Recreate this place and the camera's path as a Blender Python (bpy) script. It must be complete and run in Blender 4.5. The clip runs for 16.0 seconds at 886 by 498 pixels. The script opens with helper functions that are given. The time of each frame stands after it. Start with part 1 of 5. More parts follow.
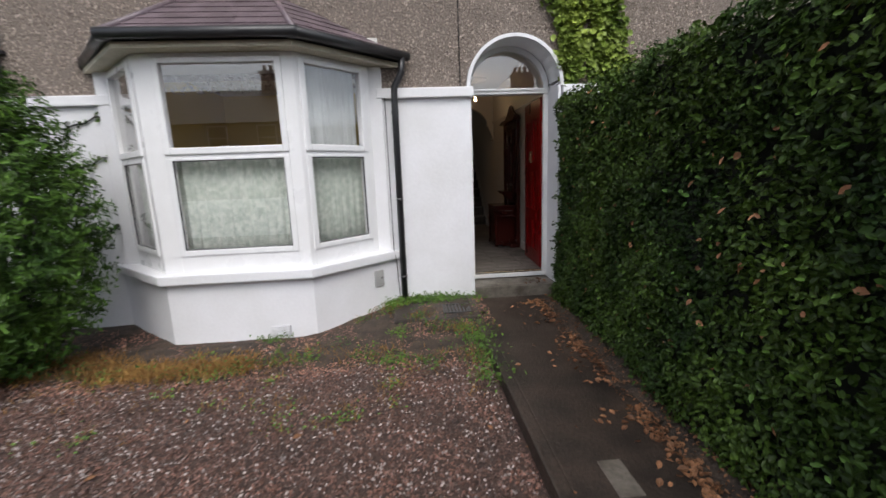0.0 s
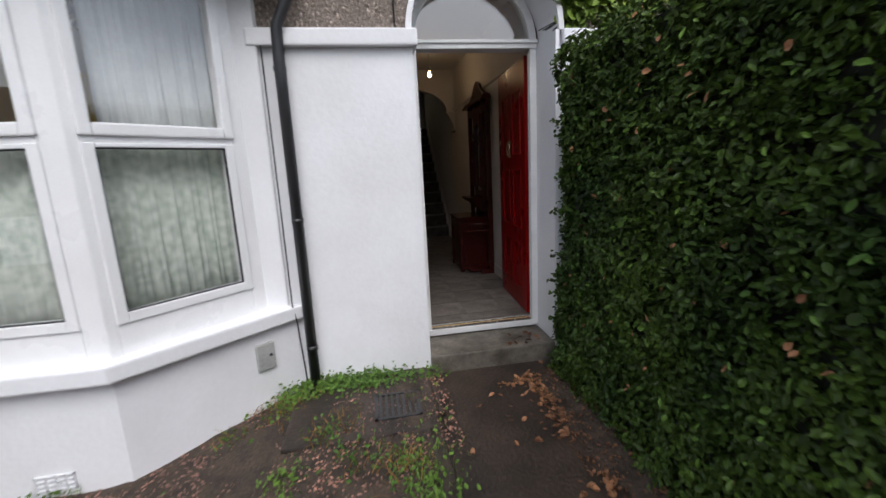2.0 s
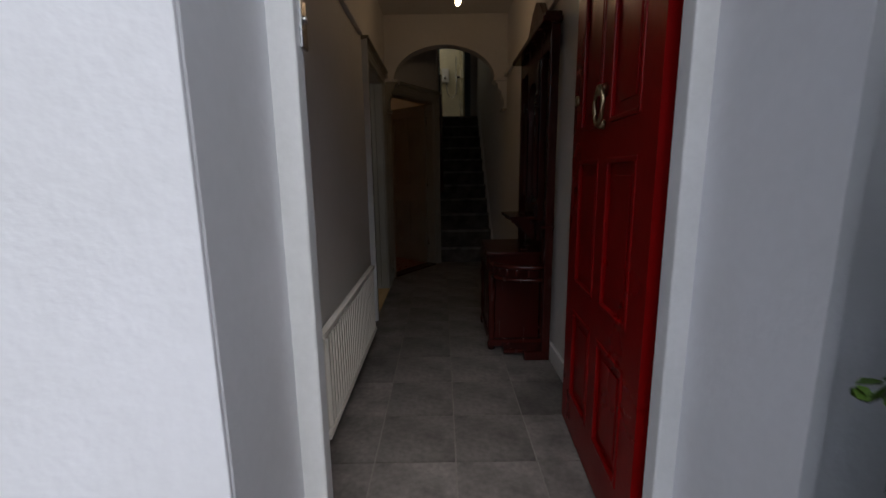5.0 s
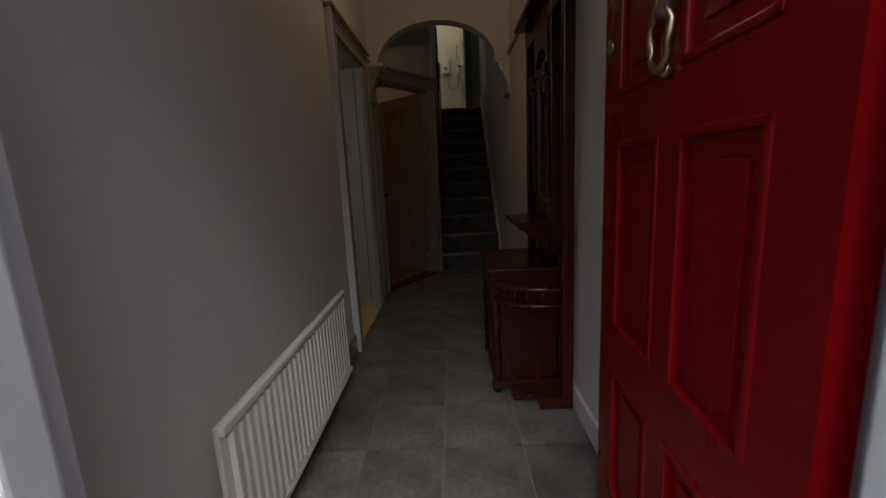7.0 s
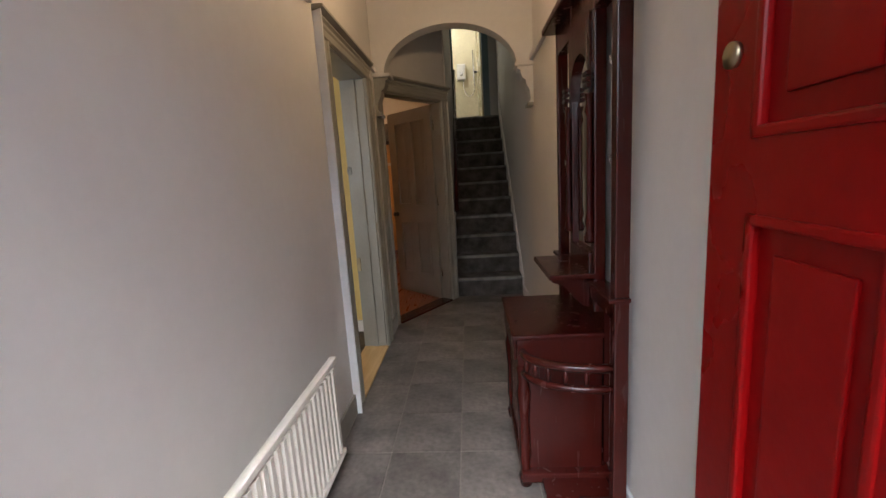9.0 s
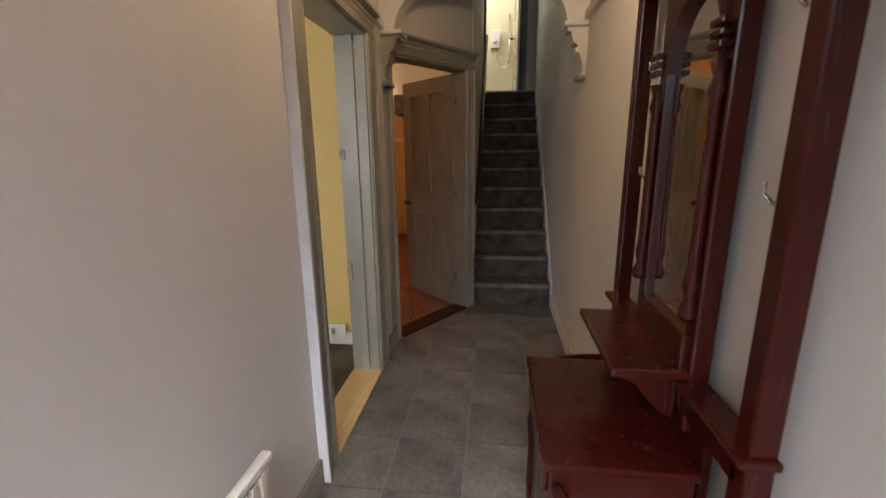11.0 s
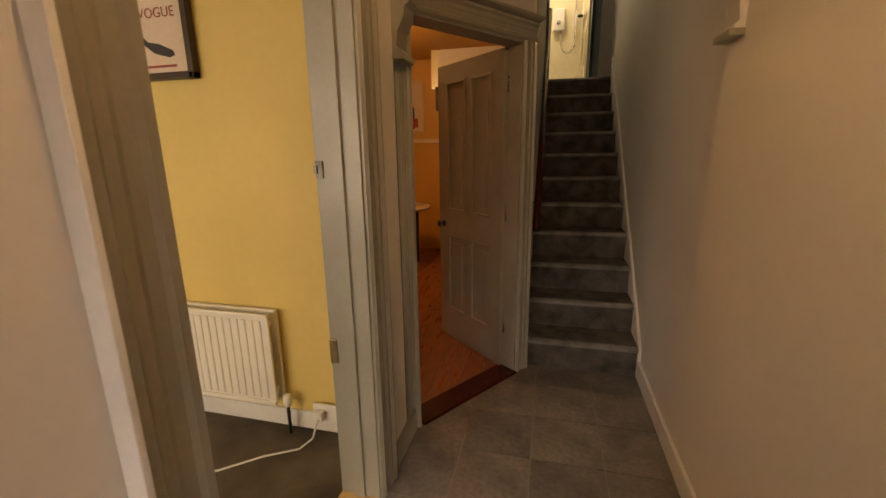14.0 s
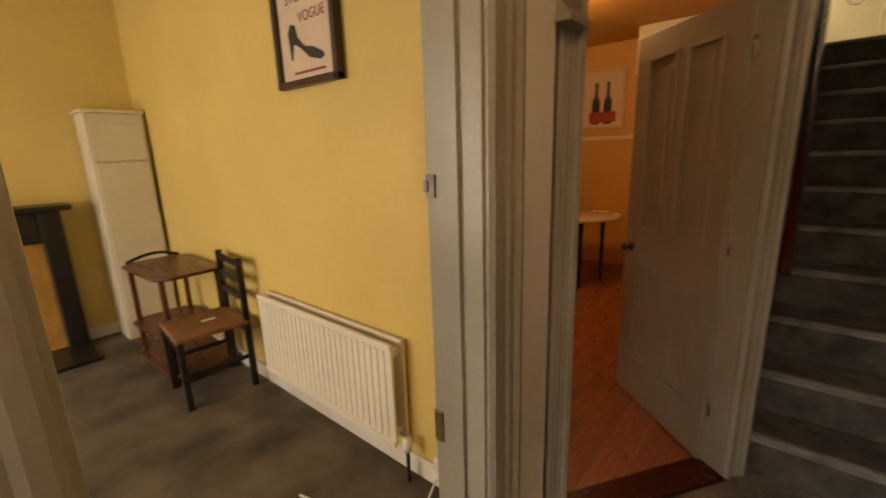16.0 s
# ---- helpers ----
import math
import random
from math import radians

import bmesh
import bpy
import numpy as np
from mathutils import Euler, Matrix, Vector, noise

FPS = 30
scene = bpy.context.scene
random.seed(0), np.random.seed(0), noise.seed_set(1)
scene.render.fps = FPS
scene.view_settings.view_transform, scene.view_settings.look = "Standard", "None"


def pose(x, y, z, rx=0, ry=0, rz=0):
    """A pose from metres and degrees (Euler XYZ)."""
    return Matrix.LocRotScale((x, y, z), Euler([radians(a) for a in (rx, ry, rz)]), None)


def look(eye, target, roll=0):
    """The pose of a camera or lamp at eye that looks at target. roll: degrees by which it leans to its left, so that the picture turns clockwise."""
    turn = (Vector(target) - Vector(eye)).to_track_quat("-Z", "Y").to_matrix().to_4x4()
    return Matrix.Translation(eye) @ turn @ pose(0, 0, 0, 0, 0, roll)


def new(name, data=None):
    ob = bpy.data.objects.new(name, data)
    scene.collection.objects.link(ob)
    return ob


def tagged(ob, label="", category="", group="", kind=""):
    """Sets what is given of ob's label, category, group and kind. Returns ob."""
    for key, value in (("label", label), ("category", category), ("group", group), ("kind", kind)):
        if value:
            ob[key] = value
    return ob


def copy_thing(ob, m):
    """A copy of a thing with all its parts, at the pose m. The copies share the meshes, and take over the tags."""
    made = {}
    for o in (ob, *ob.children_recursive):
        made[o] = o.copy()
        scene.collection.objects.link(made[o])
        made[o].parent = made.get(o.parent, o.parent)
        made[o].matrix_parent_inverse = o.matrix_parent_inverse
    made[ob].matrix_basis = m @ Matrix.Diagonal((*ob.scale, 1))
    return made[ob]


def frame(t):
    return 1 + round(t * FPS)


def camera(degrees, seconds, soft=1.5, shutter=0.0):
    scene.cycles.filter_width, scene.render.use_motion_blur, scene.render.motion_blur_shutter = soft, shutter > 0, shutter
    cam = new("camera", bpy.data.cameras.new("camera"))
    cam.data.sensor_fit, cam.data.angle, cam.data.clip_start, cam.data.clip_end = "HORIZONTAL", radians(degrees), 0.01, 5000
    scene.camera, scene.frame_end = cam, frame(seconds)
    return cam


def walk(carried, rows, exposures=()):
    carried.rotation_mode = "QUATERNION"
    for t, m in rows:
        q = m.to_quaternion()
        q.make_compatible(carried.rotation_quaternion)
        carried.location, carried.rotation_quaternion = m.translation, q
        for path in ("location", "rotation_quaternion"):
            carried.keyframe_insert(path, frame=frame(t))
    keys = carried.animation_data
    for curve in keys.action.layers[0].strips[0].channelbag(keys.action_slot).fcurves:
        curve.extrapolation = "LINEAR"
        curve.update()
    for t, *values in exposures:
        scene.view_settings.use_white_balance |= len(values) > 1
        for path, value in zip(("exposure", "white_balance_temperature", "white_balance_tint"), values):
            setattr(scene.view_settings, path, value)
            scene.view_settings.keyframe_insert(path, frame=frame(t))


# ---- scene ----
PATH = [
    (0, (-0.765, -4.902, 1.255), (-0.613, -2.943, 0.884), -2.2),
    (0.5, (-0.682, -4.511, 1.209), (-0.408, -2.56, 0.864), -1.8),
    (1, (-0.579, -4.077, 1.194), (-0.365, -2.122, 0.829), -3.6),
    (1.5, (-0.47, -3.629, 1.223), (-0.261, -1.679, 0.827), -2.5),
    (2, (-0.378, -3.125, 1.246), (-0.068, -1.187, 0.866), -2.9),
    (2.5, (-0.255, -2.711, 1.25), (0.082, -0.779, 0.857), -3.1),
    (3, (-0.067, -2.283, 1.258), (0.146, -0.335, 0.859), -2.5),
    (3.5, (0.087, -1.894, 1.259), (0.366, 0.042, 0.841), -3.9),
    (4, (0.118, -1.538, 1.231), (0.384, 0.411, 0.869), -1.5),
    (6.3, (0.53, -0.53, 1.13), (0.265, 1.419, 0.765), -3.1),
    (6.5, (0.488, -0.5, 1.128), (0.252, 1.449, 0.744), -2.9),
    (7, (0.429, -0.342, 1.156), (0.374, 1.623, 0.789), -2.9),
    (7.5, (0.408, -0.237, 1.174), (0.337, 1.724, 0.791), -3.2),
    (8, (0.449, -0.108, 1.198), (0.294, 1.854, 0.842), -4.2),
    (8.2, (0.46, -0.067, 1.215), (0.276, 1.896, 0.878), -4.1),
    (10.3, (0.415, 0.517, 1.372), (0.375, 2.467, 0.928), -2.6),
    (10.5, (0.419, 0.584, 1.366), (0.323, 2.524, 0.889), -1.8),
    (11, (0.462, 0.812, 1.389), (0.219, 2.743, 0.929), -0.6),
    (11.5, (0.471, 0.997, 1.386), (0.185, 2.912, 0.888), -1.2),
    (12, (0.4, 1.243, 1.406), (0.28, 3.189, 0.961), -1.4),
    (12.5, (0.346, 1.416, 1.401), (0.159, 3.349, 0.923), -0.5),
    (13, (0.371, 1.607, 1.412), (-0.029, 3.514, 0.959), -0.4),
    (13.5, (0.388, 1.727, 1.432), (-0.138, 3.604, 0.983), -0.0),
    (14, (0.374, 1.837, 1.434), (-0.103, 3.723, 0.97), -0.8),
    (14.5, (0.328, 1.982, 1.451), (-0.183, 3.87, 1.034), -2.1),
    (15, (0.309, 2.097, 1.456), (-0.279, 3.949, 0.983), -2.3),
    (15.5, (0.321, 2.244, 1.446), (-0.556, 3.99, 1.018), -3.0),
    (16, (0.304, 2.38, 1.456), (-0.955, 3.866, 1.001), -1.8),
]
cam = camera(93.4, 16.0, soft=1.5, shutter=0.35)
EXPOSURES = [(0, 0.38, 6300, 10), (4.2, 0.18, 5950, 10), (6.4, 0.15, 5900, 10), (6.9, 0.55, 5900, 10), (7.5, 2.0, 5850, 10), (8.2, 2.75, 5850, 10), (10.3, 3.25, 5900, 10), (12.5, 3.7, 6600, 12), (14.2, 3.4, 9300, 16), (15.2, 3.5, 9000, 14), (16, 3.55, 8700, 13)]
walk(cam, [(t, look(e, g, r)) for t, e, g, r in PATH], EXPOSURES)

# ---- light ----
world = bpy.data.worlds.new("sky")
scene.world = world
world.use_nodes = True
wn, wl = world.node_tree.nodes, world.node_tree.links
sky = wn.new("ShaderNodeTexSky")
sky.sky_type, sky.sun_disc = "NISHITA", False
sky.sun_elevation, sky.sun_rotation = radians(55), radians(172)
sky.air_density, sky.dust_density = 1.0, 4.0
hsv = wn.new("ShaderNodeHueSaturation")
hsv.inputs["Saturation"].default_value = 0.45
wl.new(sky.outputs[0], hsv.inputs["Color"])
wl.new(hsv.outputs[0], wn["Background"].inputs["Color"])
wn["Background"].inputs["Strength"].default_value = 0.15


def lamp(name, kind, m, energy, colour, size=0.05):
    d = bpy.data.lights.new(name, kind)
    d.energy, d.color = energy, colour
    if kind == "SUN":
        d.angle = radians(size)
    else:
        d.shadow_soft_size = size
    ob = new(name, d)
    ob.matrix_world = m
    return ob


lamp("sun", "SUN", look(Vector((0.1, -0.8, 1.0)) * 20, (0, 0, 0)), 0.9, (1, 0.97, 0.93), 45)
lamp("hall_lamp", "POINT", pose(0.44, 2.37, 2.385), 0.24, (1, 0.62, 0.32), 0.035)
# warm fill added to brighten the kitchen, its source is unseen
lamp("kitchen_fill_lamp", "POINT", pose(-1.4, 5.6, 2.35), 0.8, (1, 0.55, 0.22), 0.05)
lamp("bathroom_lamp", "POINT", pose(0.1, 8.2, 4.2), 3.2, (1, 0.9, 0.72), 0.06)

# area lamp added in the bay opening, boosts the sky light in the front room
day = bpy.data.lights.new("bay_daylight_fill", "AREA")
day.shape, day.size, day.size_y, day.energy, day.color = "RECTANGLE", 2.4, 1.6, 5.4, (1, 0.97, 0.92)
new("bay_daylight_fill", day).matrix_world = look((-2.36, -0.12, 1.4), (-2.3, 3.0, 0.9))

# ---- materials ----


def mat(name, colour, rough=0.6, metal=0.0, scale=6.0, vary=0.12, fine=60.0, bump=0.1, colour2=None, spread=0.0, sheen=None):
    m = bpy.data.materials.new(name)
    m.use_nodes = True
    n, l = m.node_tree.nodes, m.node_tree.links
    b = n["Principled BSDF"]
    b.inputs["Metallic"].default_value = metal
    tc = n.new("ShaderNodeTexCoord")
    n1, n2 = n.new("ShaderNodeTexNoise"), n.new("ShaderNodeTexNoise")
    n1.inputs["Scale"].default_value, n1.inputs["Detail"].default_value = scale, 4
    n2.inputs["Scale"].default_value, n2.inputs["Detail"].default_value = fine, 3
    l.new(tc.outputs["Object"], n1.inputs["Vector"])
    l.new(tc.outputs["Object"], n2.inputs["Vector"])
    mix = n.new("ShaderNodeMix")
    mix.data_type = "RGBA"
    c2 = colour2 or [c * (1 - vary * 2) for c in colour]
    mix.inputs["A"].default_value, mix.inputs["B"].default_value = (*colour, 1), (*c2, 1)
    ramp = n.new("ShaderNodeMapRange")
    ramp.inputs["From Min"].default_value, ramp.inputs["From Max"].default_value = 0.35, 0.7
    l.new(n1.outputs["Fac"], ramp.inputs["Value"])
    l.new(ramp.outputs[0], mix.inputs["Factor"])
    hs = n.new("ShaderNodeHueSaturation")
    mr = n.new("ShaderNodeMapRange")
    mr.inputs["From Min"].default_value, mr.inputs["From Max"].default_value = 0.25, 0.75
    mr.inputs["To Min"].default_value, mr.inputs["To Max"].default_value = 1 - vary, 1 + vary
    l.new(n2.outputs["Fac"], mr.inputs["Value"])
    last = mr.outputs[0]
    if spread:
        for src in (n.new("ShaderNodeObjectInfo").outputs["Random"], n.new("ShaderNodeNewGeometry").outputs["Random Per Island"]):
            r = n.new("ShaderNodeMapRange")
            r.inputs["To Min"].default_value, r.inputs["To Max"].default_value = 1 - spread, 1 + spread
            l.new(src, r.inputs["Value"])
            mul = n.new("ShaderNodeMath")
            mul.operation = "MULTIPLY"
            l.new(last, mul.inputs[0])
            l.new(r.outputs[0], mul.inputs[1])
            last = mul.outputs[0]
    l.new(last, hs.inputs["Value"])
    l.new(mix.outputs["Result"], hs.inputs["Color"])
    l.new(hs.outputs[0], b.inputs["Base Color"])
    rr = n.new("ShaderNodeMapRange")
    rr.inputs["To Min"].default_value, rr.inputs["To Max"].default_value = max(0.02, rough - 0.12), min(1, rough + 0.12)
    l.new(n1.outputs["Fac"], rr.inputs["Value"])
    l.new(rr.outputs[0], b.inputs["Roughness"])
    if bump:
        bp = n.new("ShaderNodeBump")
        bp.inputs["Strength"].default_value, bp.inputs["Distance"].default_value = min(1, bump), 0.01
        l.new(n2.outputs["Fac"], bp.inputs["Height"])
        l.new(bp.outputs[0], b.inputs["Normal"])
    return m


def grain(name, c1, c2, rough, stretch, bump=0.15, spread=0.0, warp=3.0):
    """Wood: noise drawn out along one axis."""
    m = mat(name, c1, rough, 0, 3, 0.08, 60, 0, c2, spread)
    n, l = m.node_tree.nodes, m.node_tree.links
    mp = n.new("ShaderNodeMapping")
    mp.inputs["Scale"].default_value = stretch
    noises = [x for x in n if x.type == "TEX_NOISE"]
    tc = next(x for x in n if x.type == "TEX_COORD")
    l.new(tc.outputs["Object"], mp.inputs["Vector"])
    for x in noises:
        l.new(mp.outputs[0], x.inputs["Vector"])
        x.inputs["Distortion"].default_value = 0.6
    noises[0].inputs["Scale"].default_value = warp
    return m


def leaf(name, c1, c2, rough=0.45, spread=0.35):
    m = mat(name, c1, rough, 0, 2.0, 0.15, 30, 0.05, c2, spread)
    b = m.node_tree.nodes["Principled BSDF"]
    b.inputs["Specular IOR Level"].default_value = 0.22
    return m


def glass(name, colour=(1, 1, 1), rough=0.0):
    m = bpy.data.materials.new(name)
    m.use_nodes = True
    b = m.node_tree.nodes["Principled BSDF"]
    b.inputs["Base Color"].default_value, b.inputs["Transmission Weight"].default_value = (*colour, 1), 1
    b.inputs["Roughness"].default_value, b.inputs["IOR"].default_value = rough, 1.9
    return m


def glow(name, colour, strength):
    m = bpy.data.materials.new(name)
    m.use_nodes = True
    b = m.node_tree.nodes["Principled BSDF"]
    b.inputs["Base Color"].default_value = (*colour, 1)
    b.inputs["Emission Color"].default_value, b.inputs["Emission Strength"].default_value = (*colour, 1), strength
    return m


WHITE_RENDER = mat("white_masonry_paint", (0.8, 0.8, 0.83), 0.75, 0, 1.6, 0.02, 35, 0.18, (0.72, 0.72, 0.73))
PEBBLE = mat("pebbledash", (0.27, 0.225, 0.19), 0.9, 0, 55, 0.35, 140, 1.0, (0.12, 0.095, 0.08))
UPVC = mat("white_upvc", (0.84, 0.84, 0.85), 0.3, 0, 3, 0.02, 80, 0.02, (0.78, 0.78, 0.78))
FRAME_WHITE = mat("white_gloss_paint", (0.78, 0.78, 0.78), 0.35, 0, 4, 0.03, 60, 0.08, (0.68, 0.68, 0.67))
CREAM_BOARD = mat("cream_soffit_paint", (0.62, 0.58, 0.45), 0.6, 0, 3, 0.1, 50, 0.1, (0.45, 0.42, 0.32))
BLACK = mat("black_plastic", (0.018, 0.018, 0.02), 0.35, 0, 6, 0.15, 60, 0.05, (0.03, 0.03, 0.032))
SLATE = mat("wet_roof_slate", (0.17, 0.13, 0.145), 0.35, 0, 5, 0.15, 50, 0.35, (0.1, 0.075, 0.085), 0.18)
GLASS = glass("window_glass")
LACE = mat("lace_net", (0.86, 0.9, 0.83), 0.9, 0, 22, 0.1, 120, 0.2, (0.52, 0.6, 0.53))
LACE.node_tree.nodes["Principled BSDF"].inputs["Alpha"].default_value = 0.95
SHEER = mat("sheer_curtain", (0.86, 0.89, 0.89), 0.9, 0, 3, 0.05, 60, 0.1, (0.68, 0.7, 0.7))
SOIL = mat("damp_soil", (0.062, 0.042, 0.029), 0.85, 0, 9, 0.35, 60, 1.0, (0.026, 0.02, 0.015))
GRAVEL_BED = mat("gravel_bed", (0.075, 0.043, 0.032), 0.85, 0, 30, 0.3, 90, 0.9, (0.04, 0.025, 0.02))
STONE_RED = mat("gravel_stone", (0.24, 0.115, 0.08), 0.45, 0, 3, 0.2, 90, 0.3, (0.095, 0.052, 0.04), 0.6)
STONE_PALE = mat("pale_gravel_stone", (0.38, 0.33, 0.31), 0.5, 0, 20, 0.15, 90, 0.3, (0.24, 0.205, 0.19), 0.4)
CONCRETE = mat("damp_concrete", (0.05, 0.035, 0.026), 0.55, 0, 3.5, 0.35, 45, 0.6, (0.016, 0.0115, 0.0085))
STEP_STONE = mat("wet_step_stone", (0.17, 0.15, 0.125), 0.45, 0, 7, 0.25, 40, 0.4, (0.055, 0.046, 0.034))
HALL_PAINT = mat("pale_wall_paint", (0.68, 0.65, 0.615), 0.55, 0, 1.5, 0.02, 25, 0.1, (0.64, 0.61, 0.575))
CEILING_PAINT = mat("ceiling_paint", (0.7, 0.68, 0.64), 0.8, 0, 2, 0.02, 25, 0.1, (0.66, 0.64, 0.6))
TRIM_GREY = mat("grey_green_gloss", (0.3, 0.285, 0.24), 0.35, 0, 3, 0.05, 60, 0.08, (0.25, 0.235, 0.195))
TRIM_BLUE = mat("blue_grey_gloss", (0.2, 0.27, 0.3), 0.35, 0, 3, 0.05, 60, 0.06, (0.17, 0.23, 0.26))
SKIRT_WHITE = mat("white_skirting_paint", (0.72, 0.7, 0.67), 0.4, 0, 4, 0.04, 60, 0.05, (0.6, 0.58, 0.55))
TILE = mat("grey_stone_tile", (0.2, 0.178, 0.16), 0.42, 0, 4.5, 0.25, 40, 0.2, (0.085, 0.074, 0.067), 0.22)
GROUT = mat("grey_grout", (0.22, 0.2, 0.17), 0.9, 0, 8, 0.1, 90, 0.3, (0.22, 0.2, 0.18))
YELLOW = mat("yellow_wall_paint", (0.67, 0.5, 0.175), 0.6, 0, 1.5, 0.03, 25, 0.1, (0.62, 0.455, 0.155))
ORANGE = mat("orange_wall_paint", (0.6, 0.34, 0.11), 0.6, 0, 1.5, 0.03, 25, 0.1, (0.55, 0.31, 0.1))
CARPET = mat("grey_brown_carpet", (0.15, 0.118, 0.085), 0.95, 0, 3.2, 0.25, 160, 0.9, (0.045, 0.036, 0.027))
STAIR_CARPET = mat("worn_grey_stair_carpet", (0.12, 0.108, 0.098), 0.95, 0, 9, 0.3, 140, 0.9, (0.042, 0.037, 0.034))
LAMINATE = grain("red_brown_laminate", (0.3, 0.1, 0.045), (0.16, 0.05, 0.024), 0.3, (14, 1.2, 1), 0.1, 0.15)
MAHOGANY = grain("polished_mahogany", (0.05, 0.006, 0.004), (0.04, 0.0052, 0.0034), 0.24, (10, 10, 1.2), 0.1)
MAHOGANY.node_tree.nodes["Principled BSDF"].inputs["Specular IOR Level"].default_value = 0.35
RED_PAINT = mat("red_gloss_paint", (0.2, 0.0012, 0.0016), 0.3, 0, 3, 0.05, 40, 0.06, (0.16, 0.001, 0.0013))
RED_PAINT.node_tree.nodes["Principled BSDF"].inputs["Specular IOR Level"].default_value = 0.2
RAD_WHITE = mat("cream_enamel", (0.76, 0.72, 0.64), 0.35, 0, 3, 0.03, 60, 0.03, (0.7, 0.66, 0.58))
BRASS = mat("tarnished_brass", (0.5, 0.4, 0.24), 0.35, 1, 20, 0.15, 80, 0.1, (0.3, 0.24, 0.15))
CHROME = mat("dull_chrome", (0.6, 0.6, 0.6), 0.25, 1, 20, 0.1, 80, 0.05, (0.45, 0.45, 0.45))
MIRROR = bpy.data.materials.new("mirror_silver")
MIRROR.use_nodes = True
MIRROR.node_tree.nodes["Principled BSDF"].inputs["Base Color"].default_value = (0.85, 0.87, 0.85, 1)
MIRROR.node_tree.nodes["Principled BSDF"].inputs["Metallic"].default_value = 1
MIRROR.node_tree.nodes["Principled BSDF"].inputs["Roughness"].default_value = 0.01
DULL_STEEL = mat("dull_steel", (0.25, 0.24, 0.22), 0.55, 0.6, 20, 0.15, 80, 0.1, (0.14, 0.13, 0.12))
PINE = grain("bare_pine", (0.62, 0.43, 0.2), (0.5, 0.32, 0.14), 0.5, (12, 1, 1), 0.15)
BLACK_WOOD = mat("black_painted_wood", (0.01, 0.009, 0.0085), 0.35, 0, 6, 0.15, 60, 0.05, (0.016, 0.014, 0.013))
BROWN_WOOD = grain("red_brown_wood", (0.12, 0.036, 0.017), (0.075, 0.021, 0.011), 0.3, (2, 14, 1), 0.1)
HEDGE_LEAF = leaf("privet_leaf", (0.088, 0.15, 0.021), (0.023, 0.053, 0.009), 0.45, 0.5)
# near-black: shade inside the hedges put into colour; also colours the stray shoots
HEDGE_CORE = mat("hedge_inner_shade_and_twigs", (0.012, 0.016, 0.007), 0.95, 0, 8, 0.3, 40, 0.5, (0.006, 0.008, 0.004))
BUSH_LEAF = leaf("bush_leaf", (0.085, 0.165, 0.022), (0.028, 0.07, 0.011), 0.45, 0.5)
HEDGE_TOP = leaf("young_privet_leaf", (0.085, 0.14, 0.02), (0.035, 0.08, 0.012), 0.45)
IVY_LEAF = leaf("ivy_leaf", (0.26, 0.33, 0.06), (0.12, 0.19, 0.035), 0.4)
WEED_LEAF = leaf("weed_leaf", (0.11, 0.19, 0.03), (0.06, 0.13, 0.025), 0.5)
DRY_GRASS = leaf("dry_grass", (0.34, 0.19, 0.06), (0.18, 0.095, 0.035), 0.8)
DEAD_LEAF = leaf("fallen_leaf", (0.3, 0.15, 0.075), (0.12, 0.055, 0.03), 0.6, 0.45)
BRICK = mat("red_chimney_brick", (0.25, 0.1, 0.07), 0.9, 0, 6, 0.2, 60, 0.4, (0.16, 0.07, 0.05))
BULB = glow("lit_bulb", (1, 0.66, 0.34), 22)
WHITE_PLASTIC = mat("white_plastic", (0.75, 0.74, 0.7), 0.35, 0, 5, 0.03, 60, 0.02, (0.68, 0.67, 0.63))

# ---- building helpers ----


def bx(bm, x0, x1, y0, y1, z0, z1, m=None):
    vs = [bm.verts.new(Vector(p) if m is None else m @ Vector(p)) for p in ((x0, y0, z0), (x1, y0, z0), (x1, y1, z0), (x0, y1, z0), (x0, y0, z1), (x1, y0, z1), (x1, y1, z1), (x0, y1, z1))]
    for f in ((3, 2, 1, 0), (4, 5, 6, 7), (0, 1, 5, 4), (1, 2, 6, 5), (2, 3, 7, 6), (3, 0, 4, 7)):
        bm.faces.new([vs[i] for i in f])
    return bm


def box(x0, x1, y0, y1, z0, z1, bevel=0.0, m=None):
    bm = bx(bmesh.new(), min(x0, x1), max(x0, x1), min(y0, y1), max(y0, y1), min(z0, z1), max(z0, z1))
    if bevel:
        bmesh.ops.bevel(bm, geom=bm.edges[:], offset=bevel, segments=2, affect="EDGES", profile=0.6)
    if m is not None:
        bm.transform(m)
    return bm


def prism(points, depth, m, bevel=0.0):
    """A flat outline (u, v) pushed by depth along w; m maps (u, v, w) to the world."""
    bm = bmesh.new()
    a = [bm.verts.new((u, v, 0)) for u, v in points]
    b = [bm.verts.new((u, v, depth)) for u, v in points]
    bm.faces.new(a[::-1]), bm.faces.new(b)
    for i in range(len(a)):
        j = (i + 1) % len(a)
        bm.faces.new((a[i], a[j], b[j], b[i]))
    bmesh.ops.recalc_face_normals(bm, faces=bm.faces[:])
    if bevel:
        bmesh.ops.bevel(bm, geom=bm.edges[:], offset=bevel, segments=2, affect="EDGES", profile=0.6)
    bm.transform(m)
    return bm


def axes(o, u, v, w):
    m = Matrix.Identity(4)
    for i, a in enumerate((u, v, w, o)):
        for r in range(3):
            m[r][i] = a[r]
    return m


XZ = axes((0, 0, 0), (1, 0, 0), (0, 0, 1), (0, 1, 0))  # outline in x, z pushed along y
YZ = axes((0, 0, 0), (0, 1, 0), (0, 0, 1), (1, 0, 0))  # outline in y, z pushed along x


